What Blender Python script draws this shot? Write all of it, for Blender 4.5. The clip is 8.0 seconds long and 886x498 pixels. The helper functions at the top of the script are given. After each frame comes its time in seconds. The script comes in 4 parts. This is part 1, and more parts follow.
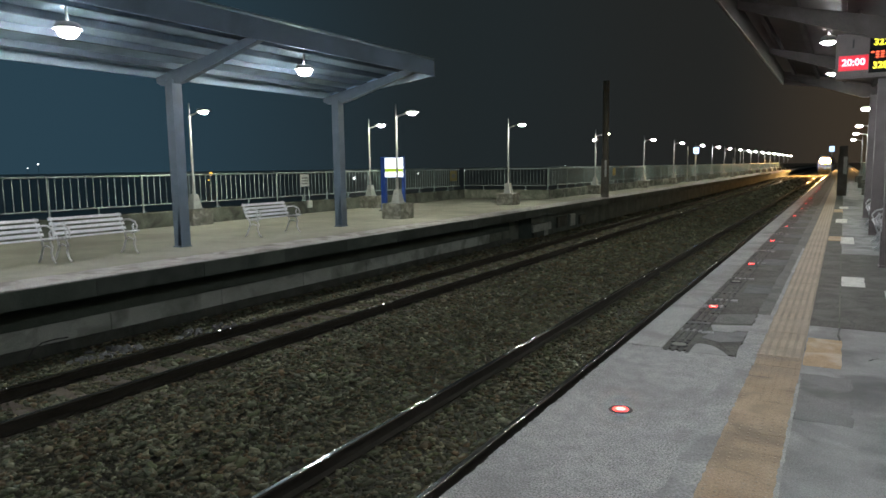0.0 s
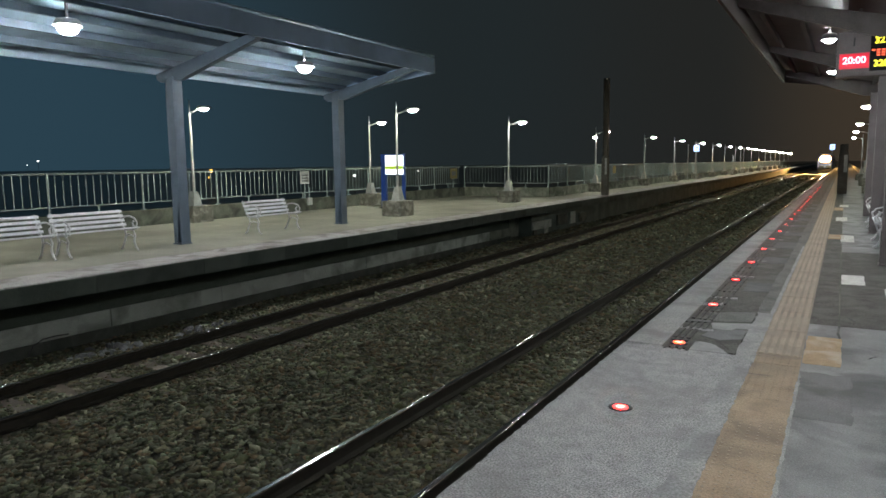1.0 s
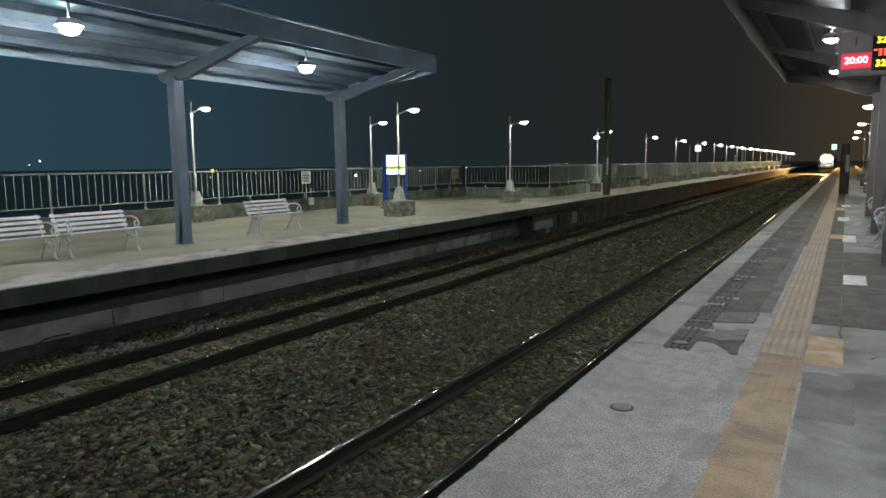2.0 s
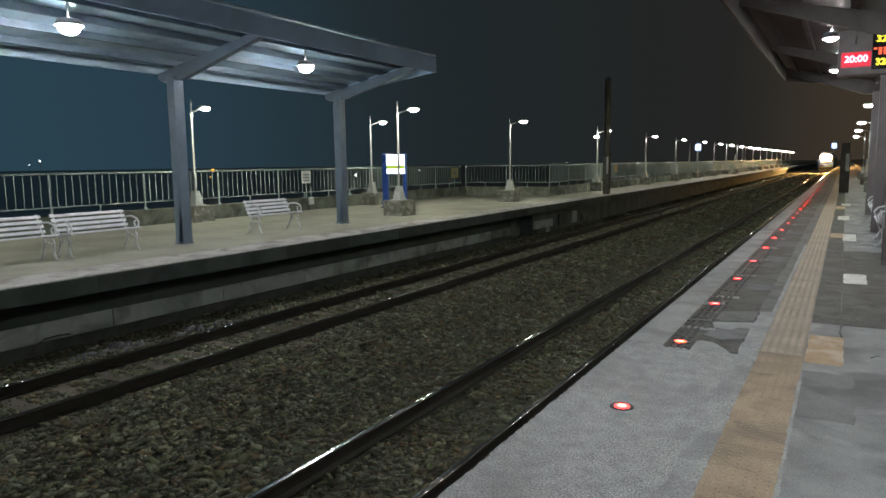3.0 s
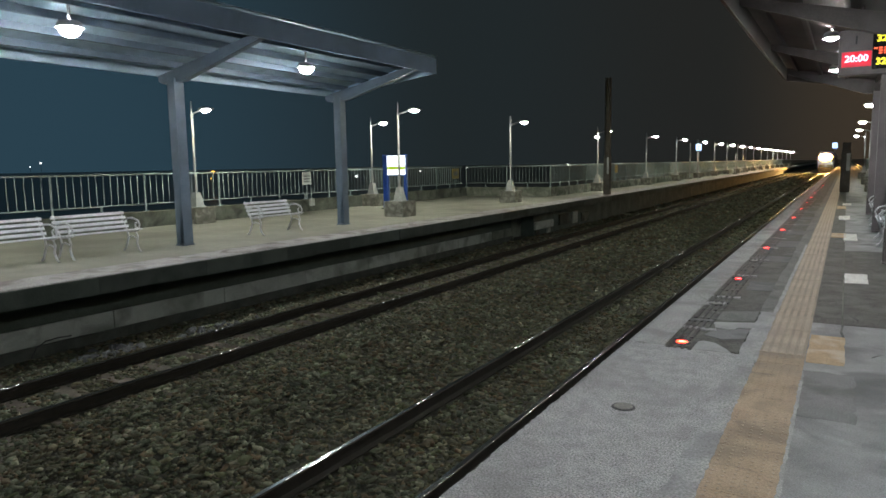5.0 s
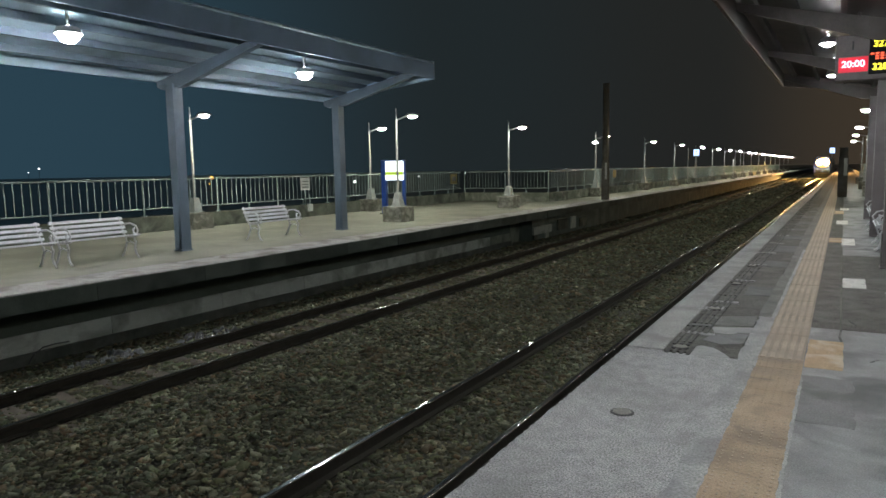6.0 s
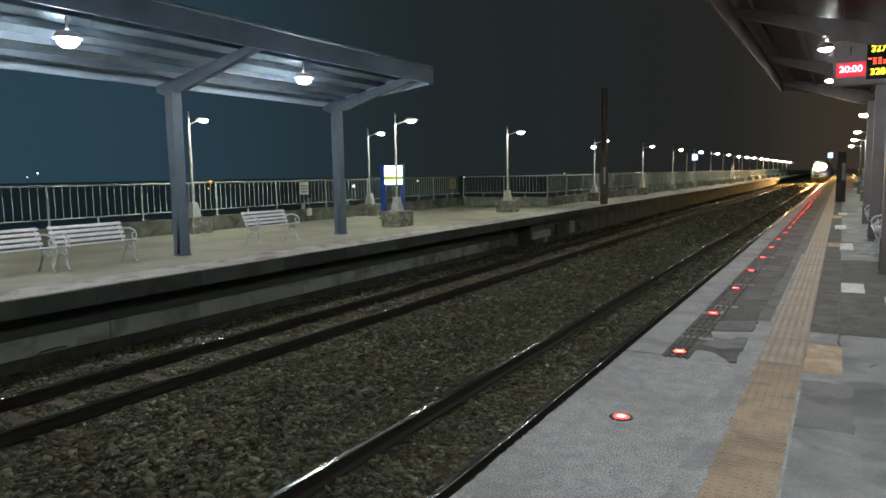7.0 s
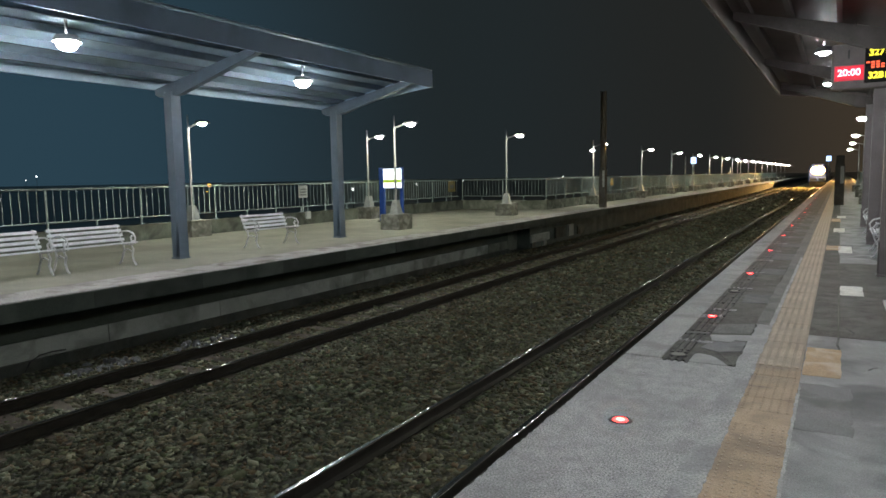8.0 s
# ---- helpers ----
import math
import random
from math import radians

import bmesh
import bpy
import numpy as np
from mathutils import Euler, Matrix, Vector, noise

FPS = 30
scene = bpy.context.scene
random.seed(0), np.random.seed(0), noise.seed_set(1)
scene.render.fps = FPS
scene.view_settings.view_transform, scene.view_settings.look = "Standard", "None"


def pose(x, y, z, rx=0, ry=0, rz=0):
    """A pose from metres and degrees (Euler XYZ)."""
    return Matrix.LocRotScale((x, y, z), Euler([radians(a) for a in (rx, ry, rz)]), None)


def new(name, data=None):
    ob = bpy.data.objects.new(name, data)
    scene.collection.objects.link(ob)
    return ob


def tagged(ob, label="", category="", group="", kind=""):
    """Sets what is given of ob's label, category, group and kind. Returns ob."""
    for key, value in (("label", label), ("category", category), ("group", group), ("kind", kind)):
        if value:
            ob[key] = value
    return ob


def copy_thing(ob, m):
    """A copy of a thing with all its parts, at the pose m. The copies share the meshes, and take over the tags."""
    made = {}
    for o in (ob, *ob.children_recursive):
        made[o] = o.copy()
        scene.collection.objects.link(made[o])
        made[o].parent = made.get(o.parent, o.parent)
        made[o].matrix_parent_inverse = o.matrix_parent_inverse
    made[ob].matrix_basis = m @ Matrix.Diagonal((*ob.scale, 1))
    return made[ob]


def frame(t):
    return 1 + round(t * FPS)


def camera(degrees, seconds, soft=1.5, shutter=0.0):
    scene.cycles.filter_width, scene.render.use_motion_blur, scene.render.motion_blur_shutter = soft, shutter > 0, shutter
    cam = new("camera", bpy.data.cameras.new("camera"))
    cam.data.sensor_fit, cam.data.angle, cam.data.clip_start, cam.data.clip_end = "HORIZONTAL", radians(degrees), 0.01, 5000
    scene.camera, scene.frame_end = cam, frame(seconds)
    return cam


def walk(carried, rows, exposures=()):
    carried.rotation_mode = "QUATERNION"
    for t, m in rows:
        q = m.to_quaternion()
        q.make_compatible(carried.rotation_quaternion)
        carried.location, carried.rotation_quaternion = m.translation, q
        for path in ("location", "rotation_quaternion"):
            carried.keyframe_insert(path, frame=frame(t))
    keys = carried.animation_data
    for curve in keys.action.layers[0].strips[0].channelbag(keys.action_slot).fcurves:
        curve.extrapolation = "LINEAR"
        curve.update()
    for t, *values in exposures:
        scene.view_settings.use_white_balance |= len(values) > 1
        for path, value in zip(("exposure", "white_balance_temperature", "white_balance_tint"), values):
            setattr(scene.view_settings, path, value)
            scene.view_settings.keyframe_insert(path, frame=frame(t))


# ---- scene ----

# ---------------- camera ----------------
EYE_Z = 1.568
cam = camera(66.32, 8.0, 1.6)
SHAKE = (
    (0.0, 83.135, 0.803, 30.391), (0.5, 83.025, 0.690, 30.397), (1.0, 82.927, 0.707, 30.408), (1.5, 82.936, 0.672, 30.496),
    (3.0, 82.871, 0.791, 30.520), (3.5, 82.888, 0.970, 30.322), (4.0, 82.814, 0.970, 30.304), (4.5, 82.798, 0.895, 30.563),
    (6.0, 83.387, 1.013, 30.423), (6.5, 83.541, 0.901, 30.460), (7.0, 83.766, 0.997, 30.329), (7.5, 83.843, 1.014, 30.297),
    (8.0, 84.032, 0.988, 30.243))
walk(cam, [(t, pose(0, 0, EYE_Z, rx, ry, rz)) for t, rx, ry, rz in SHAKE], exposures=[(0.0, 0.0), (8.0, 0.0)])

# ---------------- night sky ----------------
world = bpy.data.worlds.new("night_sky")
scene.world = world
world.use_nodes = True
sky = world.node_tree.nodes["Background"]
# lens flare in the west and headlight haze along the line, put into the sky
sky_nodes, sky_links = world.node_tree.nodes, world.node_tree.links
sky_split = sky_nodes.new("ShaderNodeSeparateXYZ")
sky_links.new(sky_nodes.new("ShaderNodeTexCoord").outputs["Generated"], sky_split.inputs["Vector"])
sky_span = sky_nodes.new("ShaderNodeMapRange")
sky_span.inputs["From Min"].default_value, sky_span.inputs["From Max"].default_value = -1.0, 1.0
sky_links.new(sky_split.outputs["X"], sky_span.inputs["Value"])
sky_ramp = sky_nodes.new("ShaderNodeValToRGB")
sky_ramp.color_ramp.interpolation = "EASE"
sky_ramp.color_ramp.elements[0].position, sky_ramp.color_ramp.elements[0].color = 0.05, (0.0192, 0.0440, 0.0635, 1)
sky_ramp.color_ramp.elements[1].position, sky_ramp.color_ramp.elements[1].color = 0.66, (0.0120, 0.0165, 0.0205, 1)
for at, colour in ((0.26, (0.0122, 0.0172, 0.0190, 1)), (0.42, (0.0140, 0.0148, 0.0140, 1)), (0.515, (0.0370, 0.0285, 0.0198, 1))):
    sky_ramp.color_ramp.elements.new(at).color = colour
sky_links.new(sky_span.outputs["Result"], sky_ramp.inputs["Fac"])
sky_links.new(sky_ramp.outputs["Color"], sky.inputs["Color"])
sky.inputs["Strength"].default_value = 1.2

# strengths of the lamps
CANOPY_LAMP = 285.0
POST_LAMP = 680.0
HEAD_LAMP = 3000.0
RED_LAMP = 48.0

# ---------------- plan ----------------
RAIL_Z = -0.967
BED_Z = -1.135
NEAR_EDGE, FAR_EDGE = -1.59, -9.60
NEAR_TRACK, FAR_TRACK = -3.28, -7.91
GAUGE_HALF = 0.566
FENCE_REAR, FENCE_FRONT = -16.7, -12.15
JOG_Y = 30.4


# ---------------- materials ----------------
def mat(name, c1, c2, scale=6.0, rough=0.8, bump=0.2, metal=0.0, dirt=None, dirt_scale=0.8, dirt_amount=0.5, fine=90.0, spread=0.0,
        island=False, spec=0.4, dist=0.004, local=False, grain=(0.72, 1.25), tints=(), vary=0.12):
    m = bpy.data.materials.new(name)
    m.use_nodes = True
    n, l = m.node_tree.nodes, m.node_tree.links
    b = n["Principled BSDF"]
    if local:
        co = n.new("ShaderNodeTexCoord").outputs["Object"]
    else:
        co = n.new("ShaderNodeNewGeometry").outputs["Position"]
    big = n.new("ShaderNodeTexNoise")
    big.inputs["Scale"].default_value, big.inputs["Detail"].default_value = scale, 6
    big.inputs["Roughness"].default_value = 0.65
    l.new(co, big.inputs["Vector"])
    ramp = n.new("ShaderNodeValToRGB")
    ramp.color_ramp.elements[0].position, ramp.color_ramp.elements[1].position = 0.32, 0.68
    ramp.color_ramp.elements[0].color, ramp.color_ramp.elements[1].color = (*c1, 1), (*c2, 1)
    l.new(big.outputs["Fac"], ramp.inputs["Fac"])
    col = ramp.outputs["Color"]
    small = n.new("ShaderNodeTexNoise")
    small.inputs["Scale"].default_value, small.inputs["Detail"].default_value = fine, 3
    l.new(co, small.inputs["Vector"])
    mr = n.new("ShaderNodeMapRange")
    mr.inputs["From Min"].default_value, mr.inputs["From Max"].default_value = 0.3, 0.7
    mr.inputs["To Min"].default_value, mr.inputs["To Max"].default_value = grain
    l.new(small.outputs["Fac"], mr.inputs["Value"])
    mul = n.new("ShaderNodeMix")
    mul.data_type, mul.blend_type = "RGBA", "MULTIPLY"
    mul.inputs["Factor"].default_value = 1.0
    l.new(col, mul.inputs["A"])
    l.new(mr.outputs["Result"], mul.inputs["B"])
    col = mul.outputs["Result"]
    if dirt:
        dn = n.new("ShaderNodeTexNoise")
        dn.inputs["Scale"].default_value, dn.inputs["Detail"].default_value = dirt_scale, 7
        dn.inputs["Distortion"].default_value = 0.6
        l.new(co, dn.inputs["Vector"])
        dr = n.new("ShaderNodeMapRange")
        dr.inputs["From Min"].default_value, dr.inputs["From Max"].default_value = 0.48, 0.66
        dr.inputs["To Max"].default_value = dirt_amount
        l.new(dn.outputs["Fac"], dr.inputs["Value"])
        dm = n.new("ShaderNodeMix")
        dm.data_type = "RGBA"
        l.new(dr.outputs["Result"], dm.inputs["Factor"])
        l.new(col, dm.inputs["A"])
        dm.inputs["B"].default_value = (*dirt, 1)
        col = dm.outputs["Result"]
    if spread:
        if island:
            rnd = n.new("ShaderNodeNewGeometry").outputs["Random Per Island"]
        else:
            rnd = n.new("ShaderNodeObjectInfo").outputs["Random"]
        sr = n.new("ShaderNodeMapRange")
        sr.inputs["To Min"].default_value, sr.inputs["To Max"].default_value = 1 - spread, 1 + spread
        l.new(rnd, sr.inputs["Value"])
        sm = n.new("ShaderNodeMix")
        sm.data_type, sm.blend_type = "RGBA", "MULTIPLY"
        sm.inputs["Factor"].default_value = 1.0
        l.new(col, sm.inputs["A"])
        l.new(sr.outputs["Result"], sm.inputs["B"])
        col = sm.outputs["Result"]
        if tints:
            wn = n.new("ShaderNodeTexWhiteNoise")
            wn.noise_dimensions = "1D"
            l.new(rnd, wn.inputs["W"])
            tr = n.new("ShaderNodeValToRGB")
            tr.color_ramp.interpolation = "CONSTANT"
            while len(tr.color_ramp.elements) < len(tints):
                tr.color_ramp.elements.new(0.5)
            for k, c in enumerate(tints):
                tr.color_ramp.elements[k].position = k / len(tints)
                tr.color_ramp.elements[k].color = (*c, 1)
            l.new(wn.outputs["Value"], tr.inputs["Fac"])
            tm = n.new("ShaderNodeMix")
            tm.data_type, tm.blend_type = "RGBA", "MULTIPLY"
            tm.inputs["Factor"].default_value = 1.0
            l.new(col, tm.inputs["A"])
            l.new(tr.outputs["Color"], tm.inputs["B"])
            col = tm.outputs["Result"]
    l.new(col, b.inputs["Base Color"])
    rr = n.new("ShaderNodeMapRange")
    rr.inputs["To Min"].default_value, rr.inputs["To Max"].default_value = max(0.04, rough - vary), min(1, rough + vary)
    l.new(big.outputs["Fac"], rr.inputs["Value"])
    l.new(rr.outputs["Result"], b.inputs["Roughness"])
    b.inputs["Metallic"].default_value = metal
    b.inputs["Specular IOR Level"].default_value = spec
    if bump:
        add = n.new("ShaderNodeMath")
        add.operation = "ADD"
        l.new(small.outputs["Fac"], add.inputs[0])
        l.new(big.outputs["Fac"], add.inputs[1])
        bp = n.new("ShaderNodeBump")
        bp.inputs["Strength"].default_value, bp.inputs["Distance"].default_value = bump, dist
        l.new(add.outputs["Value"], bp.inputs["Height"])
        l.new(bp.outputs["Normal"], b.inputs["Normal"])
    return m


def glow(name, colour, strength):
    m = bpy.data.materials.new(name)
    m.use_nodes = True
    b = m.node_tree.nodes["Principled BSDF"]
    b.inputs["Base Color"].default_value = (*[min(1, c) for c in colour], 1)
    b.inputs["Emission Color"].default_value = (*colour, 1)
    b.inputs["Emission Strength"].default_value = strength
    return m


CONCRETE_NEW = mat("pale_platform_concrete", (0.268, 0.267, 0.272), (0.405, 0.404, 0.41), 9, 0.85, 0.32, dirt=(0.2, 0.195, 0.2), dirt_scale=1.3, dirt_amount=0.5, fine=95, grain=(0.35, 1.65), dist=0.004)
CONCRETE_OLD = mat("grey_platform_concrete", (0.20, 0.203, 0.208), (0.325, 0.328, 0.334), 2.2, 0.75, 0.35, dirt=(0.075, 0.077, 0.08), dirt_scale=1.5, dirt_amount=0.75, fine=110, grain=(0.75, 1.25), dist=0.002)
COPING = mat("coping_concrete", (0.27, 0.27, 0.27), (0.37, 0.37, 0.37), 3, 0.85, 0.4, dirt=(0.19, 0.185, 0.18), dirt_amount=0.6, dirt_scale=1.8, spread=0.08, fine=65, grain=(0.55, 1.45))
ASPHALT = mat("dark_patched_asphalt", (0.062, 0.060, 0.055), (0.125, 0.121, 0.112), 5, 0.85, 0.6, dirt=(0.17, 0.166, 0.158), dirt_scale=2.6, dirt_amount=0.5, fine=65, grain=(0.5, 1.5))
CEMENT = mat("cement_band", (0.28, 0.282, 0.288), (0.39, 0.39, 0.395), 5, 0.85, 0.5, dirt=(0.19, 0.192, 0.2), dirt_amount=0.6, dirt_scale=2.5, fine=65, grain=(0.6, 1.4))
GREY_PATCH = mat("grey_asphalt_patch", (0.11, 0.112, 0.115), (0.17, 0.172, 0.175), 5, 0.85, 0.4, dirt=(0.08, 0.08, 0.082), dirt_scale=4, dirt_amount=0.5)
WORN_BAND = mat("worn_grey_asphalt", (0.125, 0.127, 0.122), (0.20, 0.202, 0.195), 4, 0.85, 0.5, dirt=(0.08, 0.08, 0.077), dirt_scale=2.2, dirt_amount=0.6, fine=65, grain=(0.6, 1.4))
DAMP_PATCH = mat("smooth_cement_repair", (0.15, 0.152, 0.157), (0.215, 0.217, 0.222), 2.5, 0.7, 0.25, dirt=(0.09, 0.09, 0.09), dirt_scale=3, dirt_amount=0.7)
PALE_PATCH = mat("pale_cement_patch", (0.30, 0.305, 0.31), (0.41, 0.41, 0.41), 7, 0.9, 0.4, dirt=(0.25, 0.25, 0.25), dirt_scale=5)
RIB = mat("dark_rib", (0.035, 0.037, 0.037), (0.08, 0.08, 0.08), 12, 0.7, 0.5, dirt=(0.18, 0.18, 0.17), dirt_scale=6, dirt_amount=0.5)
TACTILE = mat("ochre_tactile_tile", (0.335, 0.245, 0.162), (0.41, 0.31, 0.216), 5, 0.7, 0.25, dirt=(0.2, 0.16, 0.12), dirt_scale=3.2, dirt_amount=0.8, spread=0.07)
TACTILE_PALE = mat("faded_beige_tactile_rib", (0.362, 0.287, 0.218), (0.435, 0.355, 0.276), 5, 0.7, 0.25, dirt=(0.27, 0.235, 0.19), dirt_scale=3.0, dirt_amount=0.6, spread=0.06)
TACTILE_GROOVE = mat("dirty_tactile_groove", (0.285, 0.232, 0.18), (0.35, 0.292, 0.232), 5, 0.75, 0.25, dirt=(0.2, 0.17, 0.14), dirt_scale=2.4, dirt_amount=0.6, spread=0.05)
TACTILE_WORN = mat("dirty_tactile_tile", (0.30, 0.225, 0.155), (0.38, 0.29, 0.205), 5, 0.75, 0.25, dirt=(0.2, 0.17, 0.14), dirt_scale=2.2, dirt_amount=0.7, spread=0.07)
PAD = mat("ochre_pad", (0.36, 0.245, 0.135), (0.47, 0.335, 0.205), 8, 0.7, 0.3, dirt=(0.54, 0.46, 0.37), dirt_scale=4, dirt_amount=0.7)
WHITE_PAINT = mat("worn_white_paint", (0.6, 0.6, 0.58), (0.75, 0.75, 0.72), 9, 0.7, 0.2, dirt=(0.35, 0.35, 0.34), dirt_scale=7, dirt_amount=0.7)
FAR_TOP = mat("far_platform_concrete", (0.26, 0.25, 0.2), (0.36, 0.345, 0.28), 0.9, 0.85, 0.3, dirt=(0.19, 0.185, 0.15), dirt_scale=0.6, dirt_amount=0.5)
FAR_COPING = mat("far_coping_concrete", (0.3, 0.28, 0.28), (0.42, 0.395, 0.385), 1.5, 0.85, 0.3, dirt=(0.165, 0.14, 0.13), dirt_scale=2.4, dirt_amount=0.85, grain=(0.6, 1.4), fine=45)
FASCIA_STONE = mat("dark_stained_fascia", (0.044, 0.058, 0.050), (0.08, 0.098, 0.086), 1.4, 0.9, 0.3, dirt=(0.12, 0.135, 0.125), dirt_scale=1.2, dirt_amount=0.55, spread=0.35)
WALL_PANEL = mat("grey_wall_panel", (0.31, 0.335, 0.305), (0.40, 0.42, 0.39), 2, 0.9, 0.25, dirt=(0.13, 0.15, 0.125), dirt_scale=1.6, dirt_amount=0.75, spread=0.08)
FOOTING = mat("damp_footing", (0.035, 0.04, 0.033), (0.07, 0.078, 0.065), 2.5, 0.9, 0.5, dirt=(0.10, 0.11, 0.095), dirt_scale=2.2, dirt_amount=0.6)
SHADOW_COURSE = mat("shadow_dark_wall", (0.042, 0.055, 0.044), (0.072, 0.088, 0.072), 1.6, 0.9, 0.3, dirt=(0.05, 0.062, 0.05), dirt_scale=1.8, dirt_amount=0.7)
STAINED = mat("mossy_stained_concrete", (0.10, 0.11, 0.088), (0.195, 0.205, 0.17), 2.5, 0.9, 0.5, dirt=(0.045, 0.05, 0.042), dirt_scale=1.6, dirt_amount=0.8)
KERB = mat("flaking_mossy_kerb", (0.085, 0.095, 0.072), (0.19, 0.20, 0.16), 1.8, 0.9, 0.5, dirt=(0.33, 0.33, 0.28), dirt_scale=2.3, dirt_amount=0.75, spread=0.25)
BLOCK = mat("peeling_concrete_block", (0.13, 0.13, 0.11), (0.24, 0.235, 0.2), 5, 0.9, 0.5, dirt=(0.42, 0.41, 0.37), dirt_scale=6, dirt_amount=0.7)
BED = mat("ballast_bed", (0.06, 0.06, 0.046), (0.11, 0.108, 0.084), 14, 0.95, 1.0, dirt=(0.055, 0.043, 0.034), dirt_scale=1.2, dirt_amount=0.6, fine=40, dist=0.03)
LAND = mat("dark_wet_flats", (0.022, 0.034, 0.036), (0.040, 0.056, 0.058), 0.05, 0.42, 0.0, fine=0.6, spec=0.5, vary=0.06)
STONES = mat("ballast_stones", (0.079, 0.083, 0.061), (0.155, 0.160, 0.120), 1.6, 0.9, 0.4, dirt=(0.105, 0.088, 0.060), dirt_scale=1.1, dirt_amount=0.5, fine=60, spread=0.45, island=True, spec=0.25,
             tints=((0.95, 0.95, 0.90), (1.05, 0.78, 0.64), (0.78, 0.86, 0.78), (1.0, 0.90, 0.74), (0.72, 0.70, 0.64), (1.5, 1.48, 1.38), (0.82, 0.90, 0.68), (1.2, 1.05, 0.95), (0.9, 0.9, 0.82)))
RUST = mat("rusty_rail_side", (0.014, 0.0125, 0.009), (0.03, 0.026, 0.018), 9, 0.85, 0.3, dirt=(0.024, 0.02, 0.016), dirt_scale=3)
POLISHED = mat("polished_rail_head", (0.36, 0.35, 0.33), (0.46, 0.45, 0.44), 4, 0.18, 0.0, metal=1.0, fine=30, grain=(0.94, 1.06), vary=0.03)
SLEEPER = mat("weathered_sleeper", (0.075, 0.06, 0.045), (0.135, 0.11, 0.085), 6, 0.9, 0.5, dirt=(0.06, 0.05, 0.04), dirt_scale=2, spread=0.25)
STEEL = mat("blue_grey_steel_paint", (0.105, 0.145, 0.195), (0.14, 0.185, 0.24), 3, 0.5, 0.06, dirt=(0.10, 0.125, 0.155), dirt_scale=1.5, dirt_amount=0.5)
# far roof and fascia colours are lightened and blued for lamp haze
ROOF = mat("blue_grey_roof_sheet", (0.33, 0.45, 0.55), (0.40, 0.53, 0.63), 1.5, 0.55, 0.06, dirt=(0.11, 0.125, 0.14), dirt_scale=0.7, dirt_amount=0.5)
FASCIA_HAZE = mat("haze_blue_fascia_paint", (0.33, 0.47, 0.66), (0.41, 0.56, 0.76), 1.5, 0.5, 0.05, dirt=(0.24, 0.33, 0.44), dirt_scale=0.9, dirt_amount=0.5)
# dim light is put into roof and steel colours, stronger light into the columns
ROOF_NEAR_DIM = mat("dim_brownish_roof_sheet", (0.10, 0.08, 0.076), (0.135, 0.11, 0.104), 1.5, 0.6, 0.06, dirt=(0.05, 0.045, 0.045), dirt_scale=0.7, dirt_amount=0.5)
STEEL_NEAR_DIM = mat("dim_brownish_steel_paint", (0.055, 0.045, 0.043), (0.075, 0.062, 0.06), 3, 0.5, 0.06, dirt=(0.11, 0.1, 0.1), dirt_scale=1.5, dirt_amount=0.5)
COLUMN_NEAR_LIT = mat("lit_mauve_grey_column_paint", (0.17, 0.15, 0.155), (0.22, 0.2, 0.203), 3, 0.5, 0.06, dirt=(0.13, 0.115, 0.115), dirt_scale=1.5, dirt_amount=0.5)
GALV = mat("galvanised_steel", (0.36, 0.37, 0.36), (0.47, 0.48, 0.47), 8, 0.5, 0.05, metal=0.35, dirt=(0.25, 0.25, 0.23), dirt_scale=3, dirt_amount=0.5)
FENCE = mat("pale_green_fence_paint", (0.26, 0.33, 0.325), (0.36, 0.43, 0.42), 5, 0.55, 0.08, dirt=(0.2, 0.18, 0.14), dirt_scale=3, dirt_amount=0.4)
BENCH_WHITE = mat("white_bench_paint", (0.66, 0.66, 0.7), (0.78, 0.78, 0.82), 8, 0.45, 0.06, dirt=(0.5, 0.5, 0.52), dirt_scale=4, dirt_amount=0.4)
CAST = mat("white_cast_iron", (0.58, 0.58, 0.6), (0.7, 0.7, 0.72), 12, 0.5, 0.1, dirt=(0.35, 0.33, 0.3), dirt_scale=7, dirt_amount=0.5)
BLUE = mat("blue_sign_paint", (0.02, 0.07, 0.32), (0.03, 0.09, 0.4), 4, 0.4, 0.04)
MAST = mat("dark_mast_steel", (0.085, 0.082, 0.074), (0.13, 0.123, 0.11), 4, 0.8, 0.15, dirt=(0.1, 0.075, 0.05), dirt_scale=3, dirt_amount=0.5, spec=0.2)
DARK = mat("dark_metal", (0.03, 0.03, 0.033), (0.05, 0.05, 0.053), 10, 0.5, 0.1)
HOUSING = mat("grey_lamp_housing", (0.3, 0.31, 0.32), (0.38, 0.39, 0.4), 8, 0.5, 0.05)
BOARD = mat("grey_display_housing", (0.11, 0.095, 0.098), (0.15, 0.13, 0.135), 5, 0.5, 0.05)
BLACK_GLASS = mat("black_display_glass", (0.01, 0.01, 0.011), (0.016, 0.016, 0.018), 6, 0.15, 0.0)
NOTICE_WHITE = mat("faded_notice_plate", (0.5, 0.52, 0.5), (0.62, 0.64, 0.62), 12, 0.6, 0.05)
NOTICE_YELLOW = mat("yellow_notice_plate", (0.20, 0.165, 0.05), (0.28, 0.235, 0.08), 12, 0.6, 0.05)
GREY_MARK = mat("grey_lettering_bar", (0.13, 0.13, 0.13), (0.2, 0.2, 0.2), 20, 0.7, 0.0)
TRAIN_BODY = mat("silver_train_body", (0.09, 0.095, 0.1), (0.14, 0.145, 0.15), 3, 0.35, 0.03, metal=0.5, local=True)
TRAIN_BLUE = mat("blue_train_stripe", (0.02, 0.05, 0.2), (0.03, 0.06, 0.25), 3, 0.35, 0.02, local=True)
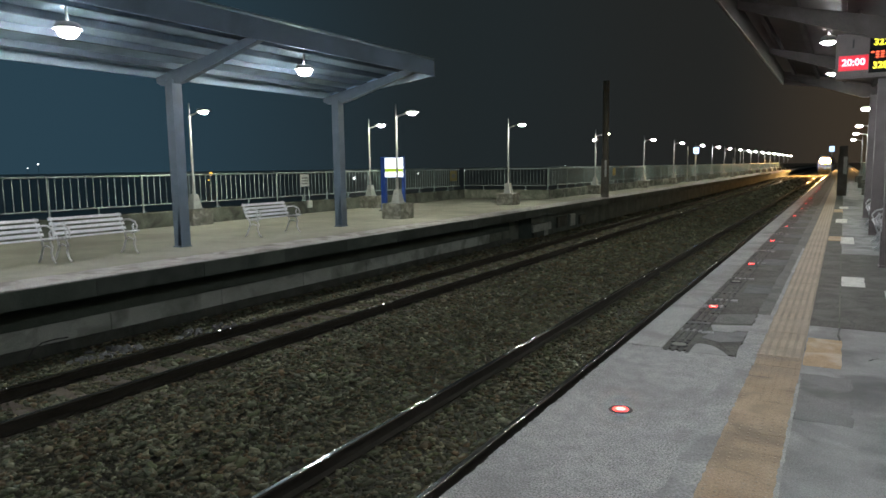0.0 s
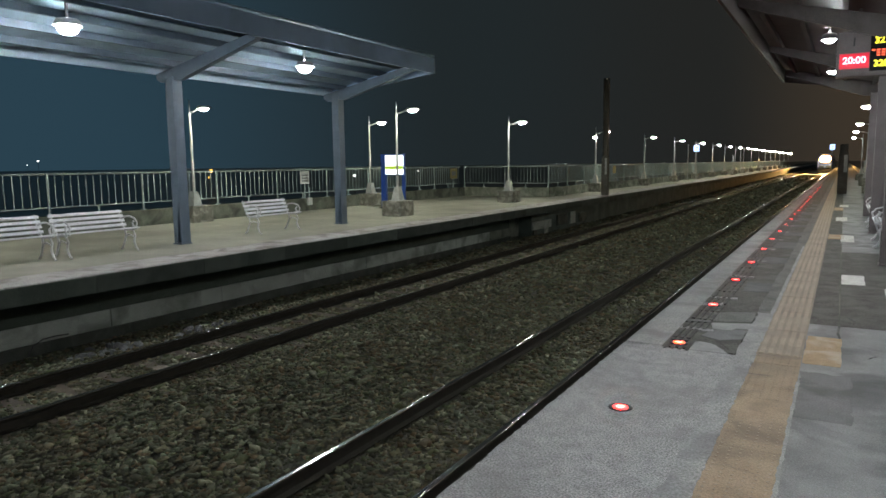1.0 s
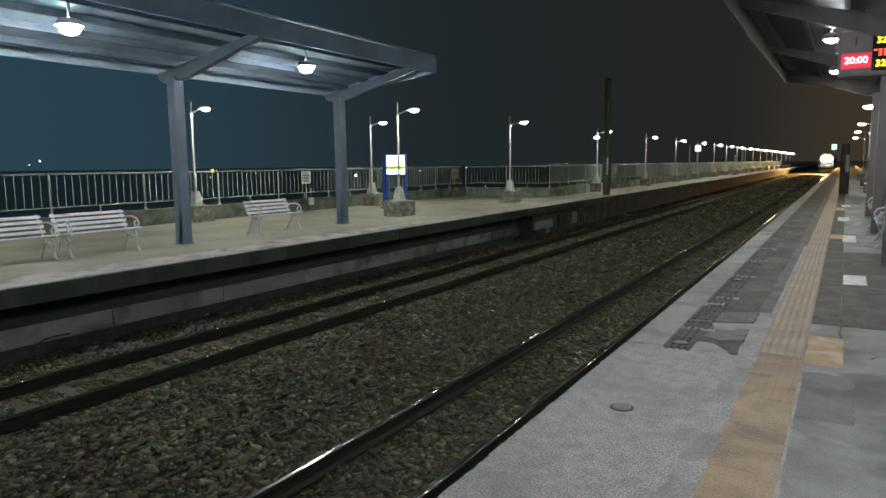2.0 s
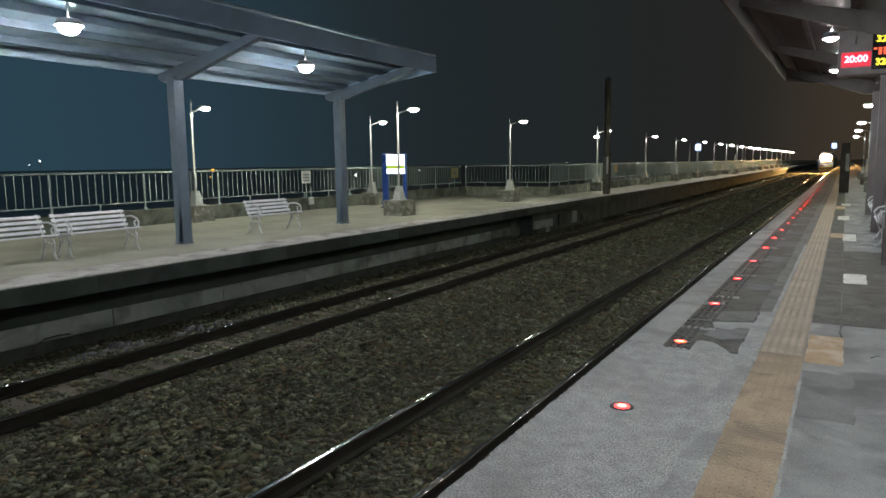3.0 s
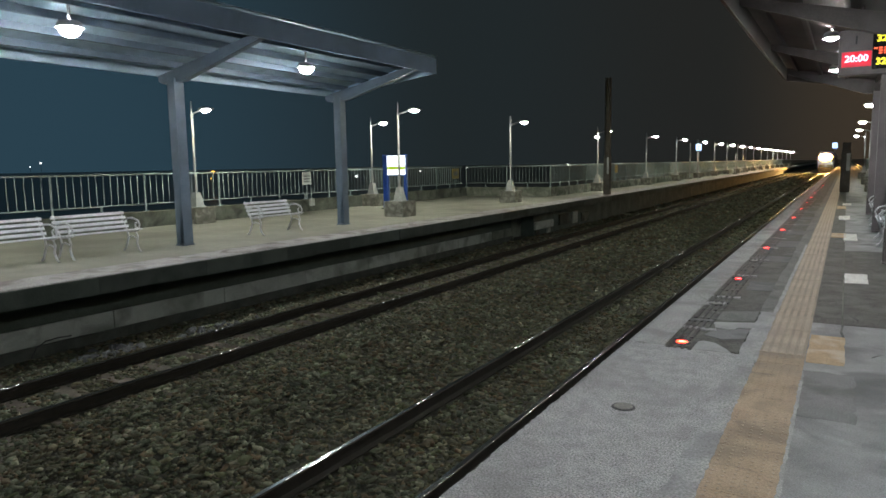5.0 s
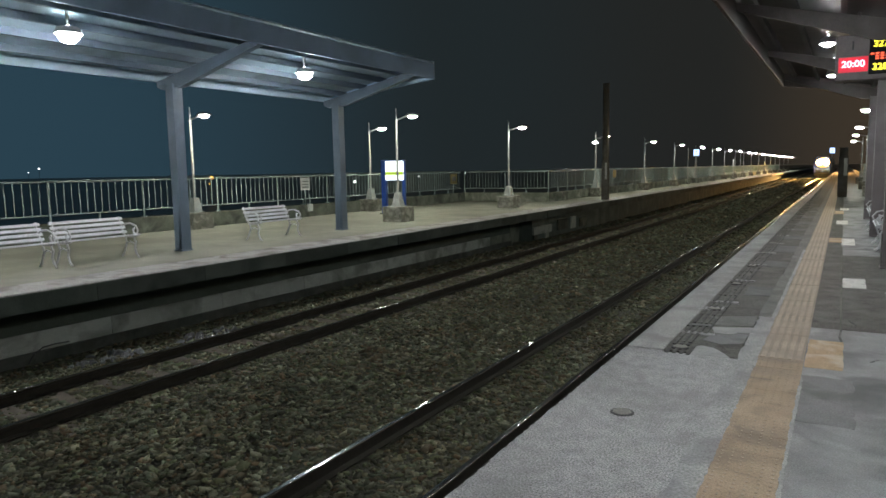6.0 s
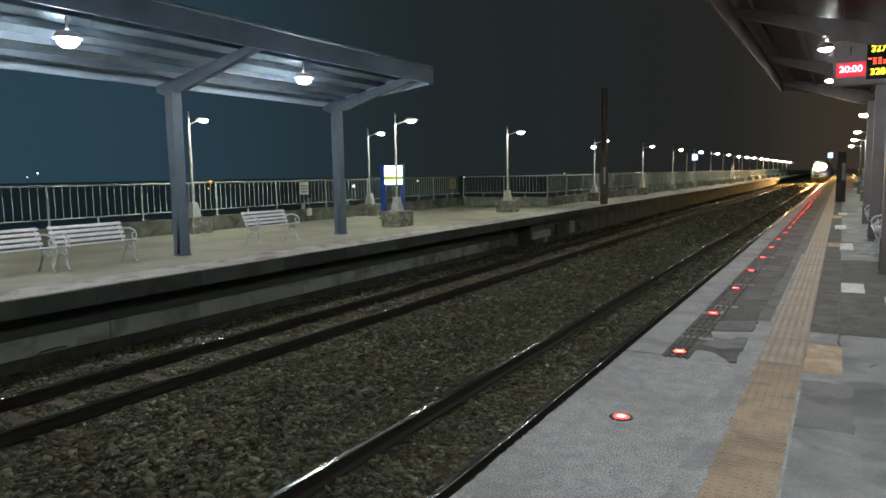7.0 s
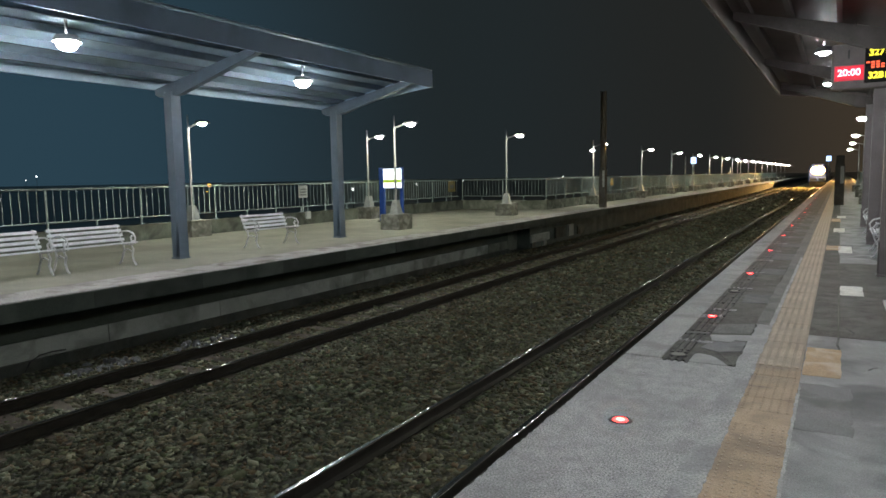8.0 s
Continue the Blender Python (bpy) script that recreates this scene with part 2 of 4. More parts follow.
HALO_YELLOW = mat("yellow_halo_paint", (0.84, 0.46, 0.13), (0.88, 0.52, 0.16), 3, 0.4, 0.02, local=True)
TRAIN_GLASS = mat("dark_train_glass", (0.01, 0.012, 0.014), (0.015, 0.018, 0.02), 3, 0.08, 0.0, local=True)
LED_DARK = mat("unlit_lamp_glass", (0.12, 0.125, 0.11), (0.22, 0.22, 0.19), 30, 0.45, 0.1, local=True)

WHITE_LIGHT = glow("cool_white_light", (0.95, 0.985, 1.0), CANOPY_LAMP)
NEAR_LIGHT = glow("bright_white_light", (0.95, 0.99, 0.985), CANOPY_LAMP * 2.1)
POST_LIGHT = glow("neutral_white_light", (0.96, 1.0, 0.84), POST_LAMP)
HEAD_LIGHT = glow("warm_headlight", (1.0, 0.55, 0.17), HEAD_LAMP)
HALO_GLOW = glow("amber_halo_glow", (1.0, 0.5, 0.13), 2.0)
RED_LIGHT = glow("red_signal_light", (1.0, 0.0045, 0.0045), RED_LAMP)
CORE_LIGHT = glow("hot_signal_core", (1.0, 0.5, 0.42), 2.2)
AMBER_LIGHT = glow("orange_red_signal_light", (1.0, 0.012, 0.002), RED_LAMP)
CLOCK_RED = glow("red_clock_digits", (1.0, 0.16, 0.2), 9.0)
CLOCK_HALO = glow("red_halo_clock_panel", (0.55, 0.015, 0.04), 0.8)
TEXT_YELLOW = glow("yellow_display_digits", (0.95, 0.85, 0.05), 2.2)
TEXT_RED = glow("red_display_marks", (1.0, 0.12, 0.05), 1.6)
SIGN_LIGHT = glow("lit_white_sign_face", (0.93, 1.0, 0.98), 1.9)
SIGN_GREEN = glow("lit_green_sign_band", (0.35, 0.5, 0.04), 0.8)
SIGN_BLUE = glow("lit_pale_blue_sign", (0.45, 0.62, 1.0), 3.0)
ORANGE_LIGHT = glow("orange_distant_light", (1.0, 0.5, 0.08), 3.0)
FAR_LIGHT = glow("white_distant_light", (0.9, 0.97, 1.0), 2.5)


# ---------------- mesh helpers ----------------
def box(bm, x0, x1, y0, y1, z0, z1, bevel=0.0):
    r = bmesh.ops.create_cube(bm, size=1.0, matrix=Matrix.Translation(((x0 + x1) / 2, (y0 + y1) / 2, (z0 + z1) / 2)) @ Matrix.Diagonal((x1 - x0, y1 - y0, z1 - z0, 1)))
    if bevel:
        edges = list({e for v in r["verts"] for e in v.link_edges})
        bmesh.ops.bevel(bm, geom=edges, offset=bevel, segments=2, affect="EDGES", profile=0.6)
    return bm


def rod(bm, p0, p1, r0, r1=None, n=10):
    p0, p1 = Vector(p0), Vector(p1)
    d = p1 - p0
    m = Matrix.Translation((p0 + p1) / 2) @ d.to_track_quat("Z", "Y").to_matrix().to_4x4()
    bmesh.ops.create_cone(bm, cap_ends=True, segments=n, radius1=r0, radius2=r0 if r1 is None else r1, depth=d.length, matrix=m)
    return bm


def tube(bm, pts, r, n=7):
    """A rounded bar swept along the points."""
    rings = []
    pts = [Vector(q) for q in pts]
    for i, q in enumerate(pts):
        d = (pts[min(i + 1, len(pts) - 1)] - pts[max(i - 1, 0)]).normalized()
        a = d.cross(Vector((0, 1, 0)) if abs(d.y) < 0.9 else Vector((1, 0, 0))).normalized()
        b = d.cross(a)
        rings.append([bm.verts.new(q + r * (math.cos(k * math.tau / n) * a + math.sin(k * math.tau / n) * b)) for k in range(n)])
    for u, v in zip(rings, rings[1:]):
        for k in range(n):
            bm.faces.new((u[k], u[(k + 1) % n], v[(k + 1) % n], v[k]))
    bm.faces.new(rings[0])
    bm.faces.new(rings[-1][::-1])
    return bm


def extrude(bm, outline, axis, a, b):
    """A prism: the outline (two coordinates per corner) drawn out along an axis from a to b."""
    def at(q, w):
        return {"x": (w, q[0], q[1]), "y": (q[0], w, q[1]), "z": (q[0], q[1], w)}[axis]
    lo, hi = [bm.verts.new(at(q, a)) for q in outline], [bm.verts.new(at(q, b)) for q in outline]
    n = len(outline)
    for k in range(n):
        bm.faces.new((lo[k], lo[(k + 1) % n], hi[(k + 1) % n], hi[k]))
    bm.faces.new(lo[::-1])
    bm.faces.new(hi)
    bmesh.ops.recalc_face_normals(bm, faces=bm.faces)
    return bm


def mesh_of(name, bm, material, smooth=False):
    bmesh.ops.recalc_face_normals(bm, faces=bm.faces)
    me = bpy.data.meshes.new(name)
    bm.to_mesh(me)
    bm.free()
    me.materials.append(material)
    if smooth:
        me.polygons.foreach_set("use_smooth", [True] * len(me.polygons))
    return me


def part(name, bm, material, parent=None, label="", smooth=False):
    ob = new(name, mesh_of(name, bm, material, smooth))
    ob.parent = parent
    if label:
        ob["label"] = label
    return ob


def piece(name, me, parent, x, y, z, rz=0.0):
    ob = new(name, me)
    ob.parent = parent
    ob.matrix_basis = pose(x, y, z, 0, 0, rz)
    return ob


def thing(name, x, y, z, label, category, group="", rz=0.0):
    ob = new(name)
    ob.empty_display_size = 0.2
    ob.matrix_basis = pose(x, y, z, 0, 0, rz)
    return tagged(ob, label, category, group)


def structure(name, bm, material, label, category="", kind="structure"):
    return tagged(part(name, bm, material), label, category or name.replace("_", " "), kind=kind)


B = bmesh.new


# ---------------- ground, tracks ----------------
def build_ground():
    bm = B()
    bmesh.ops.create_grid(bm, x_segments=2, y_segments=2, size=2500, matrix=Matrix.Translation((0, 0, -1.6)))
    structure("ground", bm, LAND, "dark wet flats behind the platforms at night", "ground")
    bm = B()
    box(bm, -10.6, -1.2, -12, 420, -1.55, BED_Z - 0.012)
    structure("ballast_bed", bm, BED, "dark packed ballast bed under the tracks", "ballast")


def rail_profile(head):
    if head:
        return [(-0.0265, -0.0026), (-0.0215, -0.0004), (-0.012, 0.0), (0.012, 0.0), (0.0235, -0.0002), (0.0256, -0.0013), (0.0285, -0.0034), (0.0285, -0.0065), (-0.0265, -0.0065)]
    return [(-0.034, -0.0095), (-0.027, -0.0045), (0.027, -0.0045), (0.034, -0.0095), (0.034, -0.038), (0.010, -0.05), (0.009, -0.125), (0.066, -0.14), (0.066, -0.153), (-0.066, -0.153),
            (-0.066, -0.14), (-0.009, -0.125), (-0.010, -0.05), (-0.034, -0.038)]


def build_track(cx, label):
    for s in (-1, 1):
        x = cx + s * GAUGE_HALF
        rail = thing("rail", x, 0, RAIL_Z, label, "rail", "rails")
        part("rail_web", extrude(B(), rail_profile(False), "y", -12, 400), RUST, rail, "rusty brown rail web and foot")
        part("rail_head", extrude(B(), rail_profile(True), "y", -12, 400), POLISHED, rail, "polished steel running surface")
    bm = box(B(), -1.05, 1.05, -0.11, 0.11, -0.14, 0.0, 0.015)
    me = mesh_of("sleeper", bm, SLEEPER)
    for k in range(110):
        y = -11.0 + 0.6 * k
        ob = new("sleeper", me)
        ob.matrix_basis = pose(cx, y, RAIL_Z - (0.158 if cx == FAR_TRACK else 0.185) + random.uniform(-0.006, 0.003), 0, 0, random.uniform(-0.6, 0.6))
        tagged(ob, "weathered brown sleeper half buried in ballast", "sleeper", "sleepers under the rails")


def rock(seed):
    rng = random.Random(seed)
    bm = B()
    if seed % 3:
        # a broken block: a cube with skewed corners
        bmesh.ops.create_cube(bm, size=1.55)
        for v in bm.verts:
            v.co += Vector([rng.uniform(-0.38, 0.38) for _ in range(3)])
        bmesh.ops.triangulate(bm, faces=bm.faces)
    else:
        bmesh.ops.create_icosphere(bm, subdivisions=1, radius=1.0)
        for v in bm.verts:
            v.co *= rng.uniform(0.62, 1.2)
    sx, sy, sz = rng.uniform(0.85, 1.45), rng.uniform(0.65, 1.0), rng.uniform(0.32, 0.6)
    co = np.array([(v.co.x * sx, v.co.y * sy, v.co.z * sz) for v in bm.verts])
    bm.verts.index_update()
    fa = np.array([[v.index for v in f.verts] for f in bm.faces])
    bm.free()
    return co, fa


def build_ballast():
    rng = np.random.default_rng(7)
    rocks = [rock(s) for s in range(15)]
    spots = []
    for y0, y1, per, size in ((-11.0, 1.2, 90, 0.045), (1.2, 7.0, 520, 0.0295), (7.0, 12.0, 410, 0.031), (12.0, 20.0, 190, 0.038), (20.0, 34.0, 95, 0.046), (34.0, 75.0, 36, 0.07), (75.0, 140.0, 13, 0.11)):
        n = int((y1 - y0) * 8.2 * per)
        xs, ys = rng.uniform(-10.0, -1.8, n), rng.uniform(y0, y1, n)
        rs = size * np.clip(rng.lognormal(-0.16, 0.36, len(xs)), 0.4, 1.9)
        spots.append(np.stack([xs, ys, rs], 1))
    s = np.concatenate(spots)
    for cx in (NEAR_TRACK, FAR_TRACK):
        for sd in (-1, 1):
            s = s[np.abs(s[:, 0] - (cx + sd * GAUGE_HALF)) > 0.085]
    # lower beside the platforms, a shallow shoulder between the tracks
    z = BED_Z + 0.03 * np.exp(-((s[:, 0] + 5.6) / 1.0) ** 2) + rng.uniform(-0.012, 0.016, len(s))
    far = np.abs(s[:, 0] - FAR_TRACK) < GAUGE_HALF
    on_sleeper = np.abs(((s[:, 1] - 1.0 + 0.3) % 0.6) - 0.3) < 0.11
    keep = ~(far & on_sleeper & (rng.uniform(0, 1, len(s)) < 0.72))
    s, z = s[keep], z[keep]
    cos, fas, base = [], [], 0
    kinds = rng.integers(0, len(rocks), len(s))
    for k, (co, fa) in enumerate(rocks):
        q = s[kinds == k]
        zz = z[kinds == k]
        a = rng.uniform(0, math.tau, len(q))
        tilt = rng.uniform(-0.5, 0.5, len(q))
        c, sn, ct, st = np.cos(a), np.sin(a), np.cos(tilt), np.sin(tilt)
        x1 = co[None, :, 0] * ct[:, None] + co[None, :, 2] * st[:, None]
        z1 = -co[None, :, 0] * st[:, None] + co[None, :, 2] * ct[:, None]
        y1 = np.broadcast_to(co[None, :, 1], x1.shape)
        pts = np.stack([(x1 * c[:, None] - y1 * sn[:, None]) * q[:, 2:3] + q[:, 0:1], (x1 * sn[:, None] + y1 * c[:, None]) * q[:, 2:3] + q[:, 1:2], z1 * q[:, 2:3] + zz[:, None]], 2)
        cos.append(pts.reshape(-1, 3))
        fas.append((fa[None] + base + (np.arange(len(q)) * len(co))[:, None, None]).reshape(-1, 3))
        base += len(q) * len(co)
    cos, fas = np.concatenate(cos), np.concatenate(fas)
    me = bpy.data.meshes.new("ballast_stones")
    me.vertices.add(len(cos))
    me.vertices.foreach_set("co", cos.astype(np.float32).ravel())
    me.loops.add(fas.size)
    me.loops.foreach_set("vertex_index", fas.astype(np.int32).ravel())
    me.polygons.add(len(fas))
    me.polygons.foreach_set("loop_start", np.arange(0, fas.size, 3, dtype=np.int32))
    me.update(calc_edges=True)
    me.materials.append(STONES)
    tagged(new("ballast_stones", me), "loose grey and rusty brown track ballast stones", "ballast", kind="stuff")


# ---------------- platforms ----------------
def build_far_platform():
    bm = box(B(), -17.3, -10.5, -10, JOG_Y + 0.5, -1.55, -0.25)
    box(bm, -12.7, -10.5, JOG_Y + 0.5, 420, -1.55, -0.25)
    structure("platform_far", bm, STAINED, "stained concrete base of the far platform", "platform")
    bm = box(B(), -17.3, -10.45, -10, JOG_Y + 0.5, -0.25, 0)
    box(bm, -12.7, -10.45, JOG_Y + 0.5, 420, -0.25, 0)
    deck = structure("platform_deck_far", bm, FAR_TOP, "worn yellowish concrete deck of the far platform", "platform deck")
    me = mesh_of("coping_slab", box(B(), -0.425, 0.425, -1.0, 0.996, -0.27, 0.0, 0.008), FAR_COPING)
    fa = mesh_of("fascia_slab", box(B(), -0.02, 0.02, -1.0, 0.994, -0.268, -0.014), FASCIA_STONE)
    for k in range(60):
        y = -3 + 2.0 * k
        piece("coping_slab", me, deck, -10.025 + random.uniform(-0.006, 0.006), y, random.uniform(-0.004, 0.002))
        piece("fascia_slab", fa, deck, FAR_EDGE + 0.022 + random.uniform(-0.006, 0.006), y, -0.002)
    bm = box(B(), -10.45, FAR_EDGE, 117, 420, -0.27, 0.0)
    part("coping_end", bm, FAR_COPING, deck)
    # lower wall of smooth panels, then older masonry
    wall = structure("wall_far", box(B(), -10.5, -10.23, -10, 22.0, -1.5, -0.272), STAINED, "grey retaining wall under the far platform", "retaining wall")
    # course colour carries the coping's shadow band down to the panels
    part("upper_course", box(B(), -10.23, -10.195, -10, 22.0, -0.695, -0.275), SHADOW_COURSE, wall, "upper course darkened as the shadow band of the coping")
    me = mesh_of("wall_panel", box(B(), -0.03, 0.03, -1.15, 1.135, -0.186, 0.186, 0.008), WALL_PANEL)
    for k in range(11):
        piece("wall_panel", me, wall, -10.21 + random.uniform(-0.006, 0.006), -3.75 + 2.3 * k, -0.884)
    part("footing", slab_with_wobble(-10.5, -10.12, -10, 22.0, -1.5, -0.985, 0.3, 0.03, "XY"), FOOTING, wall, "dark damp concrete footing")
    old = structure("wall_far_old", box(B(), -10.5, -9.98, 23.5, 420, -1.5, -0.272), FASCIA_STONE, "dark old masonry wall under the far platform", "retaining wall")
    for y, w, h, z, m in ((24.45, 1.85, 0.30, -0.77, WALL_PANEL), (23.75, 0.35, 0.22, -1.0, FOOTING), (24.9, 0.3, 0.22, -1.03, WALL_PANEL), (26.6, 1.1, 0.45, -0.72, FOOTING),
                          (27.9, 0.6, 0.5, -0.74, WALL_PANEL), (29.2, 0.9, 0.4, -0.80, STAINED)):
        ob = part("wall_stone", box(B(), -0.05, 0.05, -w / 2, w / 2, -h / 2, h / 2, 0.03), m, old)
        ob.matrix_basis = pose(-9.95 + random.uniform(-0.012, 0.0), y, z)
    # kerb that carries the fence
    bm = box(B(), FENCE_REAR - 0.22, FENCE_REAR + 0.16, -10, JOG_Y + 0.3, 0, 0.44, 0.02)
    structure("kerb_rear", bm, STAINED, "mossy stained concrete kerb below the fence", "kerb")
    bm = box(B(), FENCE_REAR + 0.165, FENCE_FRONT - 0.165, JOG_Y - 0.1, JOG_Y + 0.25, 0, 0.44, 0.02)
    structure("kerb_jog", bm, KERB, "mossy stained concrete kerb across the platform", "kerb")
    bm = box(B(), FENCE_FRONT - 0.16, FENCE_FRONT + 0.16, JOG_Y - 0.1, 420, 0, 0.44, 0.02)
    kerb = structure("kerb_front", bm, KERB, "mossy stained concrete kerb below the fence", "kerb")
    for k in range(14):
        y = JOG_Y + 0.35 + 1.3 * k + random.uniform(-0.3, 0.3)
        w, h = random.uniform(0.12, 0.4), random.uniform(0.14, 0.36)
        ob = part("plaster_flake", slab_with_wobble(-h / 2, h / 2, -w / 2, w / 2, -0.006, 0.006, 0.06, 0.02), BLOCK, kerb, "pale flaking plaster")
        ob.matrix_basis = pose(FENCE_FRONT + 0.163, y, 0.42 - h / 2, 0, 90, 0)


def slab_with_wobble(x0, x1, y0, y1, z0, z1, step=0.12, amp=0.02, sides="xXyY"):
    """A thin slab whose chosen sides run unevenly."""
    pts = []
    nx, ny = max(1, int((x1 - x0) / step)), max(1, int((y1 - y0) / step))
    def w(on):
        return random.uniform(-amp, amp) if on else 0
    for k in range(nx):
        pts.append((x0 + (x1 - x0) * k / nx, y0 + w("y" in sides)))
    for k in range(ny):
        pts.append((x1 + w("X" in sides), y0 + (y1 - y0) * k / ny))
    for k in range(nx):
        pts.append((x1 - (x1 - x0) * k / nx, y1 + w("Y" in sides)))
    for k in range(ny):
        pts.append((x0 + w("x" in sides), y1 - (y1 - y0) * k / ny))
    return extrude(B(), pts, "z", z0, z1)


def build_near_platform():
    bm = box(B(), NEAR_EDGE + 0.03, 6.5, -12, 31, -1.55, -0.03)
    box(bm, NEAR_EDGE + 0.03, 2.0, 31, 420, -1.55, -0.03)
    base = structure("platform_near", bm, STAINED, "concrete body of the near platform", "platform")
    part("front_slab", slab_with_wobble(NEAR_EDGE, -0.66, -12, 5.83, -0.2, 0.0, 0.035, 0.007, "xY"), CONCRETE_NEW, base, "pale rough repaired concrete slab")
    me = mesh_of("coping_slab", box(B(), -0.155, 0.155, -0.9, 0.895, -0.2, 0.0, 0.006), COPING)
    for k in range(50):
        piece("coping_slab", me, base, NEAR_EDGE + 0.155, 6.8 + 1.8 * k, random.uniform(-0.003, 0.001))
    part("coping_end", box(B(), NEAR_EDGE, -1.28, 95.9, 420, -0.2, -0.002), COPING, base)
    part("asphalt_band", box(B(), -1.279, -0.70, 5.9, 420, -0.05, -0.006), ASPHALT, base, "dark patched asphalt band")
    part("cement_band", slab_with_wobble(-0.69, -0.545, -12, 7.64, -0.05, 0.001, 0.12, 0.014, "xY"), CEMENT, base, "rough cement band beside the tactile tiles")
    part("worn_band", slab_with_wobble(-0.70, -0.545, 7.66, 60, -0.05, -0.003, 0.35, 0.012, "x"), WORN_BAND, base, "worn grey asphalt beside the tactile tiles")
    part("worn_band", box(B(), -0.70, -0.545, 60.01, 420, -0.05, -0.004), WORN_BAND, base)
    # cement repairs in the asphalt
    def patch(outline, top, m, label=""):
        """A thin repair with a ragged outline."""
        pts = []
        for (xa, ya), (xb, yb) in zip(outline, outline[1:] + outline[:1]):
            n = max(1, int(math.hypot(xb - xa, yb - ya) / 0.06))
            for k in range(n):
                w = 0.009 if k else 0.0
                pts.append((xa + (xb - xa) * k / n + random.uniform(-w, w), ya + (yb - ya) * k / n + random.uniform(-w, w)))
        part("cement_patch", extrude(B(), pts, "z", -0.02, top), m, base, label)

    patch([(-1.04, 6.93), (-0.68, 7.07), (-0.685, 6.80), (-0.80, 6.79), (-0.83, 6.70), (-0.99, 6.69)], 0.0005, PALE_PATCH, "pale cement repair patch")
    patch([(-1.04, 6.38), (-0.99, 6.66), (-0.85, 6.67), (-0.80, 6.76), (-0.70, 6.76), (-0.70, 6.40), (-0.87, 6.28)], -0.002, DAMP_PATCH, "grey cement repair patch")
    patch([(-0.87, 6.25), (-0.70, 6.37), (-0.70, 5.87)], -0.004, ASPHALT)
    patch([(-1.06, 5.84), (-1.06, 6.10), (-1.01, 6.15), (-0.91, 6.12), (-0.83, 6.0), (-0.74, 5.84)], 0.0012, PALE_PATCH, "pale cement repair patch")
    patch([(-1.05, 7.02), (-1.10, 7.46), (-0.71, 7.66), (-0.70, 7.13)], -0.0035, WORN_BAND)
    patch([(-1.275, 6.88), (-1.27, 6.98), (-1.05, 7.01), (-1.06, 6.92)], 0.0075, GREY_PATCH)
    patch([(-1.275, 7.74), (-1.275, 7.92), (-1.05, 8.0), (-1.06, 7.83)], 0.0025, CEMENT)
    for k in range(9):
        y = 9.0 + k * 2.3 + random.uniform(-0.5, 0.5)
        w = random.uniform(0.15, 0.5)
        part("asphalt_patch", slab_with_wobble(-0.68 - w, -0.68, y, y + random.uniform(0.3, 1.1), -0.02, -0.004 + 0.001 * (k % 2), 0.1, 0.03), GREY_PATCH, base)
    # raised dark ribs of the worn guide strip
    for k in range(60):
        y = 5.78 + k * 0.42
        for j in range(4):
            if random.random() < 0.05:
                continue
            x = -1.235 + j * 0.058
            a, b = y + random.uniform(0, 0.02), y + 0.42 - random.uniform(0, 0.03)
            top = 0.004 + random.uniform(0, 0.002)
            near = 4.21 + 1.815 * round(((a + b) / 2 - 4.21) / 1.815)
            cut = near if abs(x + 1.165) < 0.1 and a - 0.085 < near < b + 0.085 else None
            for a1, b1 in (((a, b),) if cut is None else ((a, cut - 0.085), (cut + 0.085, b))):
                if b1 - a1 > 0.04:
                    part("rib", box(B(), x - 0.015, x + 0.015, a1, b1, -0.006, top), RIB, base)
        if k % 4 == 2:
            part("cement_patch", slab_with_wobble(-1.27, -0.98, y - 0.05, y + 0.05, -0.02, 0.002, 0.05, 0.02), CEMENT, base)
    # tactile tiles: domes near by, bars further on
    dome = box(B(), -0.166, 0.166, -0.1492, 0.1492, -0.02, 0.0, 0.0015)
    for i in range(6):
        for j in range(6):
            bmesh.ops.create_cone(dome, cap_ends=True, segments=8, radius1=0.0115, radius2=0.007, depth=0.0035, matrix=Matrix.Translation((-0.135 + i * 0.054, -0.125 + j * 0.05, 0.0017)))
    dome = mesh_of("tactile_tile", dome, TACTILE)
    dome.materials.append(TACTILE_PALE)
    for f in dome.polygons:
        f.material_index = 1 if min(dome.vertices[v].co.z for v in f.vertices) > 0.003 else 0
    bars = box(B(), -0.166, 0.166, -0.1492, 0.1492, -0.02, 0.0, 0.0015)
    for i in range(5):
        x = -0.128 + i * 0.064
        box(bars, x - 0.018, x + 0.018, -0.149, 0.149, 0.0, 0.004)
    bars = mesh_of("tactile_tile", bars, TACTILE_PALE)
    bars.materials.append(TACTILE_GROOVE)
    for f in bars.polygons:
        f.material_index = 1 if max(bars.vertices[v].co.z for v in f.vertices) < 0.001 else 0
    plain = mesh_of("tactile_tile", box(B(), -0.166, 0.166, -0.1492, 0.1492, -0.02, 0.0, 0.0015), TACTILE)
    dirty = dome.copy()
    dirty.materials[0] = TACTILE_WORN
    for k in range(244):
        y = -11.85 + 0.3 * k
        kind = plain if y < 3.1 else dome if y < 4.6 else plain if y < 4.9 else dome if y < 5.3 else dirty if y < 5.9 else bars
        piece("tactile_tile", kind, base, -0.377 + random.uniform(-0.002, 0.002), y, random.uniform(-0.001, 0.0015), random.uniform(-0.3, 0.3))
    part("tactile_strip_end", box(B(), -0.543, -0.211, 61.2, 420, -0.03, 0.0), TACTILE_PALE, base)
